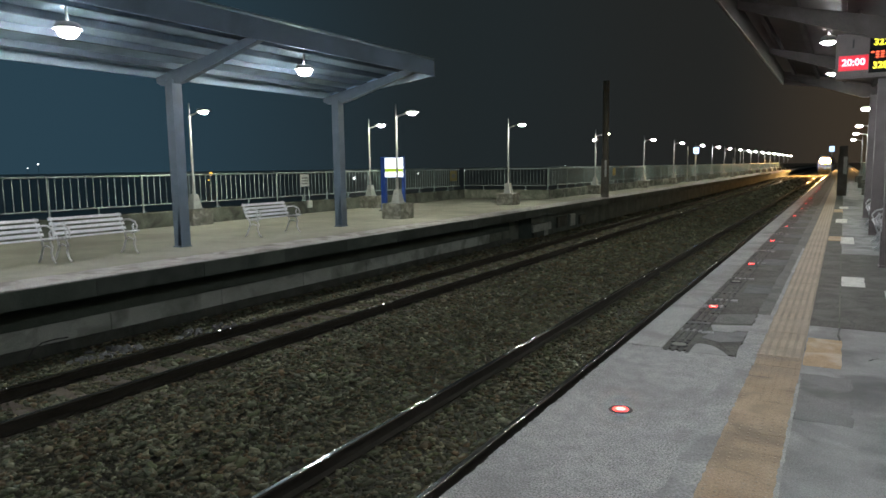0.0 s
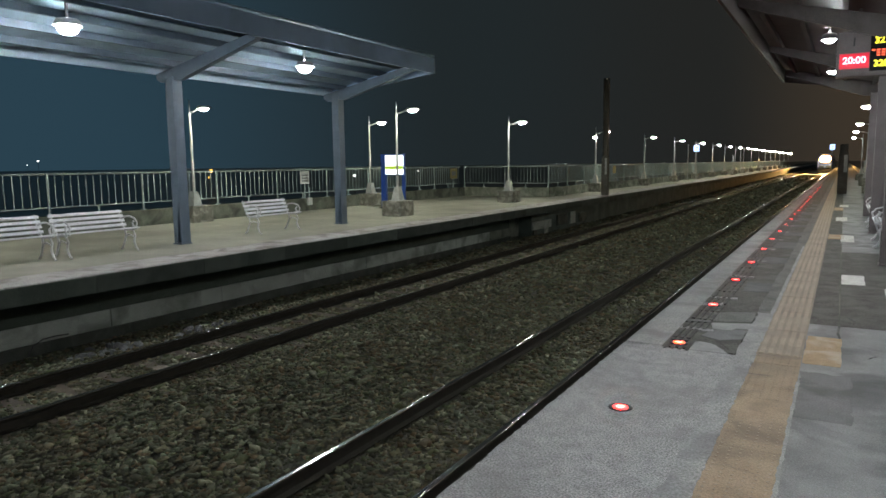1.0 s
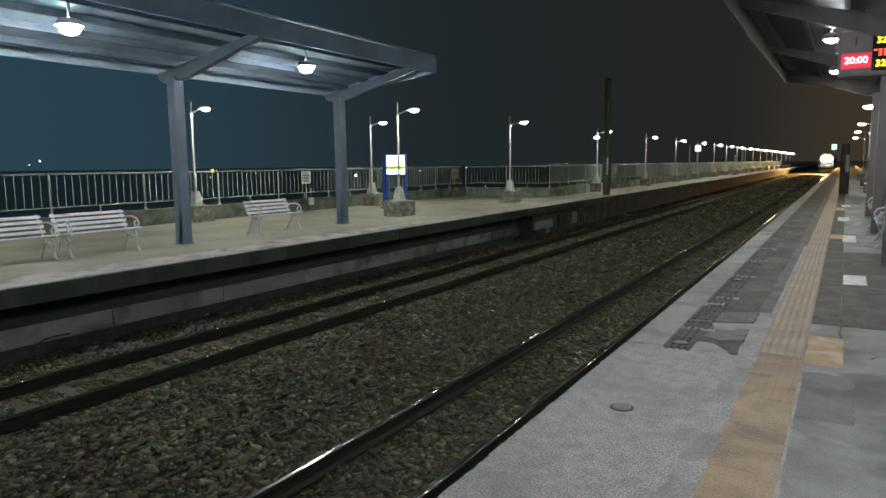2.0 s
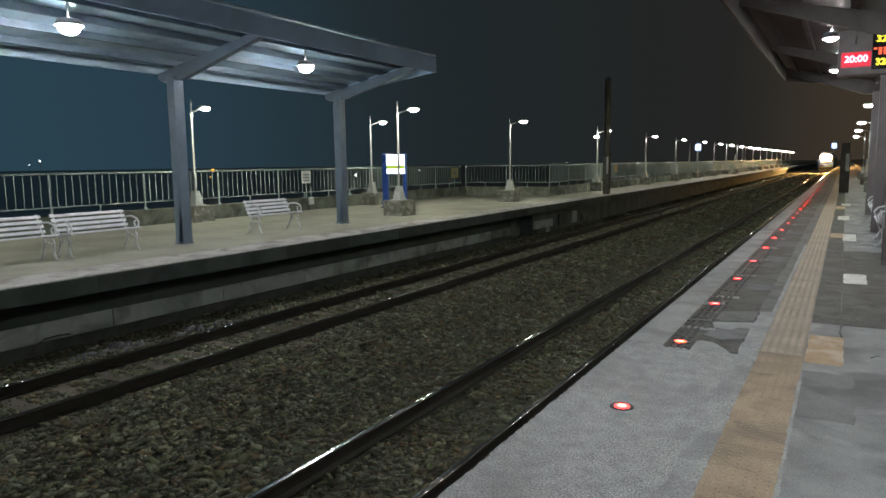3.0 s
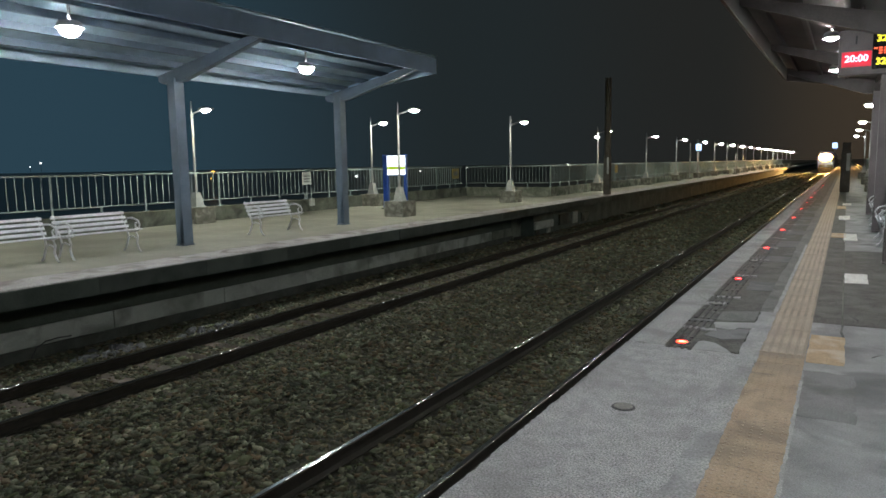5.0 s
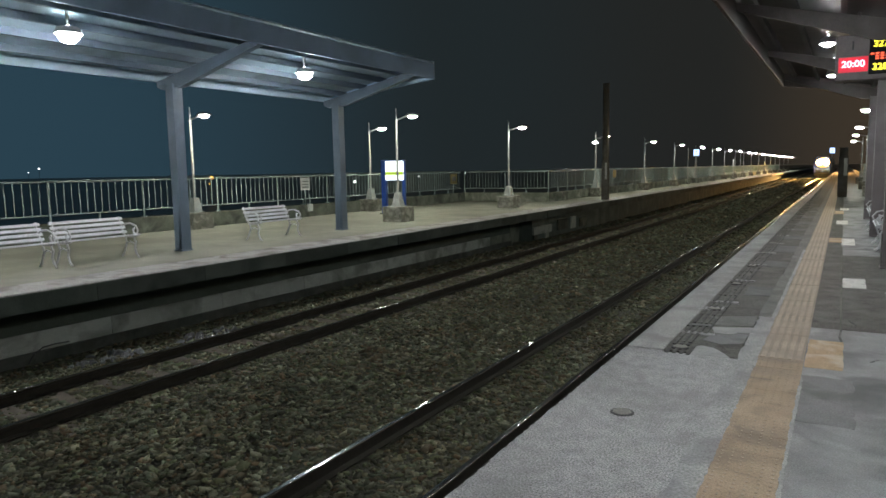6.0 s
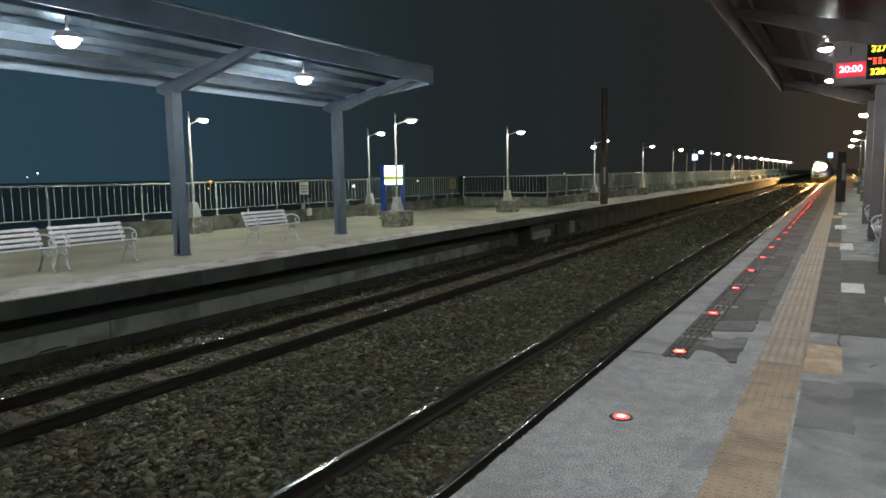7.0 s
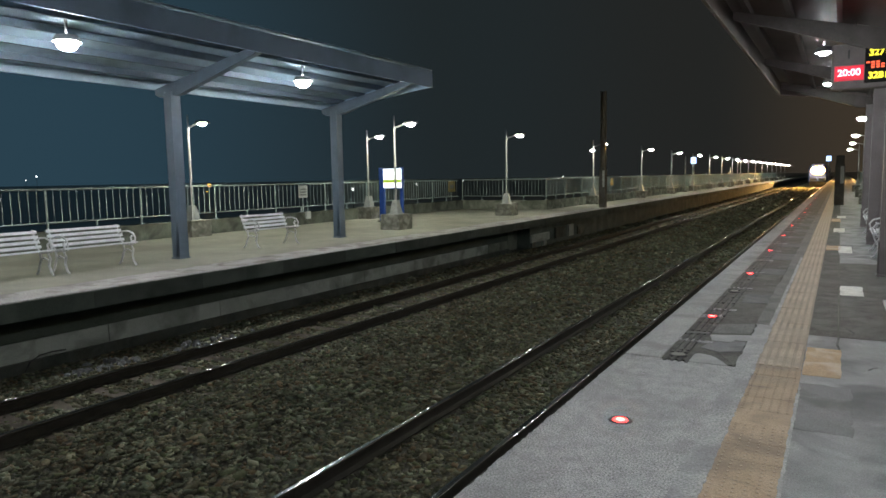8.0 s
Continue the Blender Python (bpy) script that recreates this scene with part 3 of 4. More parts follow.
    # mortar smeared over the edges of the tiles
    part("mortar_smear", slab_with_wobble(-0.578, -0.540, -2, 14, -0.01, 0.0036, 0.045, 0.008, "xX"), CEMENT, base, "pale mortar smeared along the tactile tiles")
    part("mortar_smear", slab_with_wobble(-0.214, -0.194, -2, 5.3, -0.01, 0.0036, 0.045, 0.005, "xX"), PALE_PATCH, base)
    part("repair_patch", slab_with_wobble(-0.20, 0.12, 4.55, 5.6, -0.02, 0.0008, 0.05, 0.018), DAMP_PATCH, base, "smooth darker cement repair patch")
    # right-hand floor
    part("floor_slab", slab_with_wobble(-0.209, 6.5, -12, 7.33, -0.05, -0.001, 0.15, 0.006, "Y"), CONCRETE_OLD, base, "smooth grey stained concrete slab")
    part("floor_slab", box(B(), -0.209, 0.032, 7.345, 420, -0.05, -0.004), ASPHALT, base, "dark grey asphalt slab")
    part("floor_slab", box(B(), 0.045, 6.5, 7.35, 13.4, -0.05, -0.002), ASPHALT, base, "dark grey asphalt slab")
    part("floor_slab", box(B(), 0.045, 6.5, 13.41, 31, -0.05, -0.003), CONCRETE_OLD, base)
    part("floor_slab", box(B(), 0.045, 2.0, 31.01, 420, -0.05, -0.003), CONCRETE_OLD, base)
    for x0, x1, y0, y1, m in ((-0.20, 0.06, 5.84, 6.79, PAD), (-0.20, 0.06, 15.6, 16.5, PAD), (-0.20, 0.05, 24.6, 26.0, PAD), (0.05, 0.31, 9.88, 10.7, WHITE_PAINT), (0.02, 0.25, 15.1, 16.4, WHITE_PAINT),
                              (-0.11, 0.15, 20.3, 21.6, WHITE_PAINT), (-0.05, 0.2, 26.5, 27.6, WHITE_PAINT), (0.5, 1.2, 9.0, 9.7, WHITE_PAINT)):
        part("floor_pad", slab_with_wobble(x0, x1, y0, y1, -0.03, 0.003, 0.1, 0.005), m, base, "worn ochre tile pad" if m is PAD else "worn white painted patch")


# ---------------- fences ----------------
def build_fence_panel():
    f = thing("fence_panel", 0, 0, 0.44, "pale green painted steel railing panel on a kerb", "fence", "railing panels along the platform")
    L = 2.6
    part("top_rail", rod(B(), (0, 0, 1.02), (0, L - 0.04, 1.02), 0.026), FENCE, f)
    part("bottom_rail", rod(B(), (0, 0, 0.2), (0, L - 0.04, 0.2), 0.02), FENCE, f)
    bm = rod(B(), (0, 1.3, 0.0), (0, 1.3, 0.2), 0.03)
    box(bm, -0.06, 0.06, 1.24, 1.36, 0.0, 0.03)
    part("post", bm, FENCE, f)
    bm = rod(B(), (0, 0.02, 0.0), (0, 0.02, 1.0), 0.03)
    box(bm, -0.06, 0.06, -0.04, 0.08, 0.0, 0.03)
    part("post", bm, FENCE, f)
    me = mesh_of("bar", rod(B(), (0, 0, 0.2), (0, 0, 1.01), 0.013, n=6), FENCE)
    for k in range(12):
        piece("bar", me, f, 0, 0.2 + 0.2 * k, 0)
    return f


def build_fences():
    f = build_fence_panel()
    f.matrix_basis = pose(FENCE_REAR, -1.0, 0.44)
    for k in range(1, 12):
        copy_thing(f, pose(FENCE_REAR, -1.0 + 2.6 * k, 0.44))
    for k in range(2):
        q = copy_thing(f, pose(FENCE_REAR + 0.05 + k * 2.27, JOG_Y + 0.08, 0.44, 0, 0, -90))
        q.scale = (1, 0.865, 1)
    for k in range(52):
        copy_thing(f, pose(FENCE_FRONT, JOG_Y + 0.2 + 2.6 * k, 0.44))
    for k in range(20):
        copy_thing(f, pose(1.75, 31.0 + 2.6 * k, 0.44))
    bm = box(B(), 1.6, 1.9, 31, 420, 0, 0.44, 0.02)
    structure("kerb_near", bm, STAINED, "mossy stained concrete kerb below the near fence", "kerb")


# ---------------- lamp posts ----------------
def build_lamp_post():
    p = thing("lamp_post", 0, 0, 0, "galvanised platform lamp post on a concrete block, lit", "lamp post", "lamp posts along the platforms")
    part("block", box(B(), -0.36, 0.36, -0.36, 0.36, 0, 0.48, 0.025), BLOCK, p, "peeling painted concrete block")
    bm = B()
    bmesh.ops.create_cone(bm, cap_ends=True, segments=4, radius1=0.215, radius2=0.115, depth=0.42, matrix=Matrix.Translation((0, 0, 0.69)) @ pose(0, 0, 0, 0, 0, 45))
    box(bm, -0.19, 0.19, -0.19, 0.19, 0.48, 0.5)
    part("foot_cover", bm, GALV, p)
    bm = rod(B(), (0, 0, 0.88), (0, 0, 3.12), 0.038, 0.030)
    rod(bm, (0, 0, 3.12), (0, 0, 3.5), 0.017, 0.014)
    rod(bm, (0, 0, 3.08), (0, 0, 3.13), 0.046, 0.04)
    part("pole", bm, GALV, p)
    arm = part("arm", tube(B(), [(0, 0, 3.14), (0.15, 0, 3.17), (0.34, 0, 3.22), (0.45, 0, 3.24)], 0.02), GALV, p)
    bm = B()
    extrude(bm, [(0.43, 3.262), (0.51, 3.30), (0.70, 3.30), (0.79, 3.262), (0.79, 3.232), (0.43, 3.232)], "y", -0.12, 0.12)
    head = part("lamp_head", bm, HOUSING, p)
    bm = B()
    bmesh.ops.create_uvsphere(bm, u_segments=16, v_segments=8, radius=1.0, matrix=Matrix.Translation((0.61, 0, 3.218)) @ Matrix.Diagonal((0.138, 0.09, 0.058, 1)))
    part("diffuser", bm, POST_LIGHT, head, "glowing white diffuser", True)
    return p


def build_lamp_posts():
    p = build_lamp_post()
    spots = [(-11.98, 17.6), (-11.85, 25.5), (FENCE_FRONT + 0.42, 36.5), (FENCE_FRONT + 0.42, 47.0), (FENCE_FRONT + 0.42, 56.5), (FENCE_FRONT + 0.42, 65.6), (FENCE_FRONT + 0.42, 74.8), (FENCE_FRONT + 0.42, 83.1),
             (FENCE_FRONT + 0.42, 91.9), (FENCE_FRONT + 0.42, 100.1), (FENCE_FRONT + 0.42, 109), (FENCE_FRONT + 0.42, 119), (FENCE_FRONT + 0.42, 129), (FENCE_FRONT + 0.42, 139), (FENCE_FRONT + 0.42, 149),
             (FENCE_FRONT + 0.42, 160), (FENCE_FRONT + 0.42, 172), (FENCE_FRONT + 0.42, 185)]
    p.matrix_basis = pose(*spots[0], 0)
    for k, (x, y) in enumerate(spots[1:]):
        q = copy_thing(p, pose(x, y, 0))
        if k == 1:
            fl = part("floodlight", box(B(), -0.14, 0.14, -0.2, -0.06, 2.86, 3.0, 0.02), HOUSING, q)
            part("floodlight_glass", box(B(), -0.06, 0.06, -0.215, -0.201, 2.90, 2.96), POST_LIGHT, fl, "glowing floodlight glass")
    for y in (13.4, 22.0, 4.6):
        copy_thing(p, pose(FENCE_REAR + 0.42, y, 0))
    for y in (25.6, 37.7, 47.9, 61):
        copy_thing(p, pose(1.15, y, 0, 0, 0, 180))


# ---------------- canopies ----------------
def build_canopy(side, cx, y_end, y0, columns, lamps, steel, post_paint, roof, reach, slope, label):
    """side +1: the roof reaches towards +x from the columns at cx; -1: towards -x."""
    c = thing("platform_canopy", cx, y_end, 0, label, "canopy", "platform canopies")
    under = 3.50

    def X(u):
        return side * u

    def roof_z(u):
        return under + slope * u

    for y in columns:
        yy = y - y_end
        bm = B()
        for a, b in ((-0.11, -0.094), (0.094, 0.11)):
            box(bm, a, b, yy - 0.115, yy + 0.115, 0.025, under - 0.1)
        box(bm, -0.094, 0.094, yy - 0.012, yy + 0.012, 0.025, under - 0.1)
        box(bm, -0.13, 0.13, yy - 0.135, yy + 0.135, 0, 0.025)
        col = part("column", bm, post_paint, c)
        bm = extrude(B(), [(-0.092, 0.03), (-0.01, 0.03), (0.045, 0.55), (0.092, 1.05), (0.092, under - 0.12), (-0.092, under - 0.12)], "y", yy - 0.112, yy - 0.10)
        part("side_cover", bm, post_paint, col)
        part("base_cover", box(B(), min(side * 0.112, side * 0.12), max(side * 0.112, side * 0.12), yy - 0.11, yy + 0.11, 0.03, 0.52), steel, col)
        bm = extrude(B(), [(X(-0.42), under - 0.13), (X(-0.42), under - 0.02), (X(reach - 0.13), roof_z(reach - 0.13) + 0.1), (X(reach - 0.13), roof_z(reach - 0.13) - 0.02), (X(0.3), under - 0.17), (X(-0.3), under - 0.19)], "y", yy - 0.07, yy + 0.07)
        part("roof_beam", bm, steel, c)
    for u in (0.05, 0.75, 1.4, 2.0):
        z = roof_z(u) + 0.10
        bm = B()
        box(bm, X(u) - 0.035, X(u) + 0.035, y0 - y_end + 0.05, -0.1, z, z + 0.12)
        part("purlin", bm, steel, c)
    # ribbed roof sheet
    bm = B()
    n = 14
    prof = []
    for k in range(n + 1):
        u = -0.45 + (reach + 0.45) * k / n
        prof.append((X(u), roof_z(u) + 0.235))
    prof += [(q[0], q[1] + 0.03) for q in reversed(prof)]
    extrude(bm, prof, "y", y0 - y_end, 0)
    part("roof_sheet", bm, roof, c)
    # fascias on three sides
    # far trim has the bluish haze in its colour
    trim = FASCIA_HAZE if side > 0 else roof
    zf = roof_z(reach)
    bm = box(B(), min(X(reach), X(reach - 0.05)), max(X(reach), X(reach - 0.05)), y0 - y_end, 0.0, zf - 0.17, zf + 0.2, 0.006)
    part("front_fascia", bm, trim, c)
    bm = box(B(), min(X(-0.45), X(-0.5)), max(X(-0.45), X(-0.5)), y0 - y_end, 0.0, under - 0.02, under + 0.24, 0.006)
    part("rear_fascia", bm, roof, c)
    bm = extrude(B(), [(X(-0.45), under - 0.02), (X(-0.45), under + 0.22), (X(reach - 0.052), zf + 0.2), (X(reach - 0.052), zf - 0.165)], "y", -0.05, -0.002)
    part("end_fascia", bm, trim, c)
    part("gutter_pipe", rod(B(), (X(-0.2), columns[0] - y_end + 0.2, 0), (X(-0.2), columns[0] - y_end + 0.2, under), 0.05), steel, c)
    for y in lamps:
        u = 1.72 if side > 0 else 1.0
        z, wide, cover, low = (3.745, 0.205, 0.15, -0.05) if side > 0 else (3.80, 0.155, 0.105, -0.06)
        d = thing("pendant_lamp", cx + X(u), y, z, "round pendant platform lamp, lit cool white", "lamp", "lamps under the canopies")
        top = roof_z(u) + 0.22 - z
        part("stem", rod(B(), (0, 0, 0.05), (0, 0, max(0.09, top)), 0.022), HOUSING, d)
        bm = B()
        # a hood open below: its rim hangs to the middle of the cover
        rim = [(0.05, 0.07), (wide * 0.75, 0.045), (wide, low), (wide - 0.012, low), (wide * 0.7, 0.03), (0.045, 0.05)]
        rows = [[bm.verts.new((r * math.cos(k * math.tau / 28), r * math.sin(k * math.tau / 28), h)) for k in range(28)] for r, h in rim]
        for p, q in zip(rows, rows[1:] + rows[:1]):
            for k in range(28):
                bm.faces.new((p[k], p[(k + 1) % 28], q[(k + 1) % 28], q[k]))
        part("hood", bm, HOUSING, d, "", True)
        bm = B()
        bmesh.ops.create_uvsphere(bm, u_segments=20, v_segments=8, radius=cover, matrix=Matrix.Translation((0, 0, -0.075 if side > 0 else -0.045)) @ Matrix.Diagonal((1, 1, 0.72 if side > 0 else 0.6, 1)))
        part("bulb_cover", bm, WHITE_LIGHT if side > 0 else NEAR_LIGHT, d, "glowing cool white cover", True)


# ---------------- benches ----------------
def build_bench():
    """The seat looks along +x; its length runs along y."""
    b = thing("bench", 0, 0, 0, "white slatted bench with scrolled cast iron ends", "bench", "white benches on the platforms")
    L = 0.72
    for k in range(4):
        part("seat_slat", box(B(), -0.055 + k * 0.105, 0.022 + k * 0.105, -L, L, 0.405 + 0.01 * k, 0.43 + 0.01 * k, 0.006), BENCH_WHITE, b)
    for k in range(4):
        z = 0.49 + 0.085 * k
        bm = box(B(), -0.012, 0.012, -L, L, -0.027, 0.027, 0.006)
        ob = part("back_slat", bm, BENCH_WHITE, b)
        ob.matrix_basis = pose(-0.10 - 0.038 * k, 0, z, 0, -22, 0)
    for y in (-L + 0.06, L - 0.06):
        bm = tube(B(), [(-0.245, y, 0.785), (-0.2, y, 0.68), (-0.1, y, 0.45), (-0.02, y, 0.40), (0.2, y, 0.405), (0.34, y, 0.44)], 0.02)
        end = part("end_frame", bm, CAST, b)
        part("arm_rest", tube(B(), [(-0.16, y, 0.6), (-0.02, y, 0.65), (0.14, y, 0.66), (0.28, y, 0.62), (0.34, y, 0.54), (0.31, y, 0.46), (0.22, y, 0.47), (0.2, y, 0.54), (0.24, y, 0.57)], 0.017), CAST, b)
        part("leg", tube(B(), [(0.2, y, 0.40), (0.26, y, 0.30), (0.22, y, 0.18), (0.27, y, 0.06), (0.33, y, 0.012)], 0.02), CAST, b)
        part("leg", tube(B(), [(-0.05, y, 0.40), (-0.02, y, 0.28), (-0.08, y, 0.16), (-0.13, y, 0.06), (-0.19, y, 0.012)], 0.02), CAST, b)
        part("brace", tube(B(), [(-0.03, y, 0.27), (0.08, y, 0.31), (0.22, y, 0.27)], 0.013), CAST, b)
    return b


def build_benches():
    b = build_bench()
    b.matrix_basis = pose(-11.98, 7.55, 0)
    copy_thing(b, pose(-11.98, 5.95, 0))
    copy_thing(b, pose(-11.98, 12.1, 0))
    copy_thing(b, pose(0.86, 19.2, 0, 0, 0, 180))
    copy_thing(b, pose(0.86, 14.9, 0, 0, 0, 180))


def build_floor_wear():
    """Cracks in the platform floor, rubble and a bent bar at the foot of the far wall."""
    rng = random.Random(5)
    for name, pts in (("floor_crack", [(0.04, 6.35), (0.06, 6.7), (0.03, 7.0), (0.045, 7.34)]), ("floor_crack", [(0.11, 7.79), (0.14, 7.7), (0.17, 7.59)]), ("floor_crack", [(0.25, 6.19), (0.28, 6.26), (0.31, 6.29)])):
        lo = [(x - 0.006 - rng.uniform(0, 0.004), y) for x, y in pts]
        hi = [(x + 0.006 + rng.uniform(0, 0.004), y + 0.01) for x, y in reversed(pts)]
        ob = part(name, extrude(B(), lo + hi, "z", -0.01, 0.0015), RIB)
        tagged(ob, "dark crack in the grey platform floor", "crack", "floor cracks", "structure")
    for cx, cy, n in ((-9.3, 5.85, 34), (-9.15, 7.6, 26)):
        bm = B()
        for k in range(n):
            q = Vector((cx + rng.gauss(0, 0.13), cy + rng.gauss(0, 0.35), -1.14 + rng.uniform(0, 0.04)))
            r = rng.uniform(0.03, 0.075)
            m = Matrix.Translation(q) @ Euler((rng.uniform(0, 6), rng.uniform(0, 6), rng.uniform(0, 6))).to_matrix().to_4x4() @ Matrix.Diagonal((r * rng.uniform(0.8, 1.6), r, r * rng.uniform(0.4, 0.8), 1))
            vs = bmesh.ops.create_icosphere(bm, subdivisions=1, radius=1, matrix=m)["verts"]
            for v in vs:
                v.co += Vector((rng.uniform(-1, 1), rng.uniform(-1, 1), rng.uniform(-1, 1))) * r * 0.22
        tagged(part("rubble_pile", bm, GREY_PATCH), "small pile of grey broken concrete rubble beside the track", "rubble", "rubble piles", "stuff")
    bar = part("bent_bar", tube(B(), [(-10.08, 5.2, -1.12), (-10.04, 5.26, -0.98), (-10.04, 5.4, -0.91), (-10.04, 5.6, -0.90), (-10.06, 5.8, -0.92)], 0.012), DARK)
    tagged(bar, "thin bent dark bar leaning on the wall footing", "bar")


# ---------------- signs, boards, masts ----------------
def text_part(name, body, size, material, parent, x, y, z, label=""):
    cu = bpy.data.curves.new(name, "FONT")
    cu.body, cu.size, cu.extrude, cu.align_x, cu.align_y = body, size, 0.003, "CENTER", "CENTER"
    cu.offset = 0.003 * size / 0.15
    tmp = new("lettering", cu)
    bpy.context.view_layer.update()
    me = bpy.data.meshes.new_from_object(tmp.evaluated_get(bpy.context.evaluated_depsgraph_get()))
    bpy.data.objects.remove(tmp)
    me.materials.clear()
    me.materials.append(material)
    ob = new(name, me)
    ob.parent = parent
    ob.matrix_basis = pose(x, y, z, 90, 0, 0)
    if label:
        ob["label"] = label
    return ob


def build_display():
    d = thing("departure_display", 0.60, 12.0, 2.79, "hanging grey departure display with red clock and yellow numbers", "display board")
    part("housing", box(B(), -0.78, 0.95, 0, 0.22, 0.0, 0.66, 0.02), BOARD, d)
    for x in (-0.5, 0.7):
        part("hanger", rod(B(), (x, 0.11, 0.66), (x, 0.11, 1.0), 0.025), STEEL_NEAR_DIM, d)
    # panel glows to stand in for the red halo round the digits
    clock = part("clock_panel", box(B(), -0.74, -0.36, -0.012, -0.001, 0.12, 0.34, 0.004), CLOCK_HALO, d, "clock panel glowing as the red halo of its digits")
    text_part("clock_digits", "20:00", 0.135, CLOCK_RED, d, -0.55, -0.02, 0.235, "glowing red clock digits")
    text_part("platform_number", "1", 0.17, DARK, d, -0.56, -0.006, 0.5)
    part("screen", box(B(), -0.352, 0.9, -0.012, -0.001, 0.07, 0.6, 0.004), BLACK_GLASS, d)
    for z, word in ((0.50, "3271"), (0.17, "3281")):
        text_part("train_number", word, 0.128, TEXT_YELLOW, d, -0.178, -0.02, z, "yellow lit train number")
    for k in range(9):
        for dz in (0.0, 0.036, 0.072):
            if (k * 3 + round(dz * 100)) % 4:
                part("red_mark", box(B(), -0.335 + 0.062 * k, -0.292 + 0.062 * k, -0.018, -0.012, 0.282 + dz, 0.304 + dz), TEXT_RED, d, "red lit marks")


def build_signs():
    s = thing("station_sign", -14.1, 20.6, 0, "blue station totem with a lit white panel and green band", "sign")
    for x in (-0.47, 0.34):
        part("leg", box(B(), x - (0.15 if x < 0 else 0.04), x + 0.06, -0.06, 0.06, 0, 1.98, 0.012), BLUE, s)
    box_part = part("light_box", box(B(), -0.408, 0.298, -0.055, 0.055, 1.22, 1.96, 0.01), BLUE, s)
    part("sign_face", box(B(), -0.40, 0.385, -0.078, -0.067, 1.25, 1.93), SIGN_LIGHT, box_part, "lit white sign face")
    part("colour_band", box(B(), -0.40, 0.385, -0.084, -0.0785, 1.43, 1.55), SIGN_GREEN, box_part, "lit green band")
    part("foot", box(B(), -0.66, 0.5, -0.16, 0.16, 0, 0.04, 0.01), STAINED, s)
    # notices on the railing
    n = thing("notice_plate", FENCE_REAR + 0.1, 18.5, 0.44, "small white notice plate on a short post by the railing", "notice")
    part("plate", box(B(), 0.0, 0.012, -0.24, 0.24, 0.52, 0.96, 0.004), NOTICE_WHITE, n)
    part("post", rod(B(), (-0.01, 0, 0.0), (-0.01, 0, 0.95), 0.022), FENCE, n)
    for k in range(3):
        part("lettering_bar", box(B(), 0.0125, 0.0155, -0.16, 0.16, 0.60 + 0.1 * k, 0.64 + 0.1 * k), GREY_MARK, n)
    n = thing("junction_box", FENCE_REAR + 0.17, 18.6, 0.2, "small pale junction box fixed to the kerb", "junction box")
    part("case", box(B(), 0.0, 0.1, -0.1, 0.1, 0.0, 0.26, 0.015), NOTICE_WHITE, n)
    part("conduit", rod(B(), (0.05, 0, 0.26), (0.05, 0, 0.62), 0.018), FENCE, n)
    n = thing("warning_plate", FENCE_REAR + 0.1, 29.3, 0.44, "yellow warning plate fixed to the railing", "notice")
    part("plate", box(B(), 0.0, 0.012, -0.35, 0.35, 0.45, 0.95, 0.004), NOTICE_YELLOW, n)
    part("mark", box(B(), 0.0125, 0.0155, -0.18, 0.18, 0.6, 0.8), GREY_MARK, n)
    part("post", rod(B(), (-0.025, 0, 0.0), (-0.025, 0, 0.95), 0.022), FENCE, n)
    n = thing("warning_plate", FENCE_FRONT + 0.08, 41.2, 0.44, "yellow warning plate fixed to the railing", "notice")
    part("plate", box(B(), 0.0, 0.012, -0.3, 0.3, 0.5, 0.95, 0.004), NOTICE_YELLOW, n)
    part("post", rod(B(), (-0.025, 0, 0.0), (-0.025, 0, 0.95), 0.022), FENCE, n)
    for x, y, hgt in ((-11.75, 62.2, 3.1), (-10.9, 84.0, 2.2), (-11.6, 96.0, 3.0)):
        q = thing("slim_pole", x, y, 0, "slim unlit grey pole on a small concrete foot", "pole", "slim poles")
        part("shaft", rod(B(), (0, 0, 0.12), (0, 0, hgt), 0.045, 0.035), GALV, q)
        part("foot", box(B(), -0.25, 0.25, -0.25, 0.25, 0, 0.12, 0.02), BLOCK, q)
    # small lit signs on poles
    for x, y, z, lab in ((-11.2, 63.0, 2.45, "pale blue lit sign on a slim pole"), (-1.1, 80.0, 2.6, "pale blue lit sign on a slim pole")):
        q = thing("pole_sign", x, y, 0, lab, "sign", "lit pole signs")
        part("pole", rod(B(), (0, 0.06, 0), (0, 0.06, z + 0.6), 0.03), GALV, q)
        bx = part("sign_box", box(B(), -0.24, 0.24, -0.06, 0.028, z, z + 0.55, 0.02), HOUSING, q)
        part("sign_face", box(B(), -0.21, 0.21, -0.07, -0.062, z + 0.03, z + 0.52), SIGN_BLUE, bx, "lit pale blue sign face")
        for dz in (0.12, 0.3):
            part("lettering_bar", box(B(), -0.1, 0.12, -0.074, -0.0705, z + dz, z + dz + 0.09), GREY_MARK, bx)


def build_mast(x, y, label, height=5.6, h=0.12):
    m = thing("catenary_mast", x, y, 0, label, "mast", "catenary masts")
    bm = B()
    for a, b in ((-h, -h + 0.02), (h - 0.02, h)):
        box(bm, a, b, -h, h, 0, height)
    box(bm, -h + 0.02, h - 0.02, -0.012, 0.012, 0, height)
    part("post", bm, MAST, m)
    part("sleeve", box(B(), -h - 0.03, h + 0.03, -h - 0.03, h + 0.03, 0, 1.85, 0.01), MAST, m, "dark rusty steel lower sleeve")
    part("plate", box(B(), 0.02, h, -h - 0.05, -h - 0.031, 1.0, 1.8, 0.005), GALV, m)
    return m


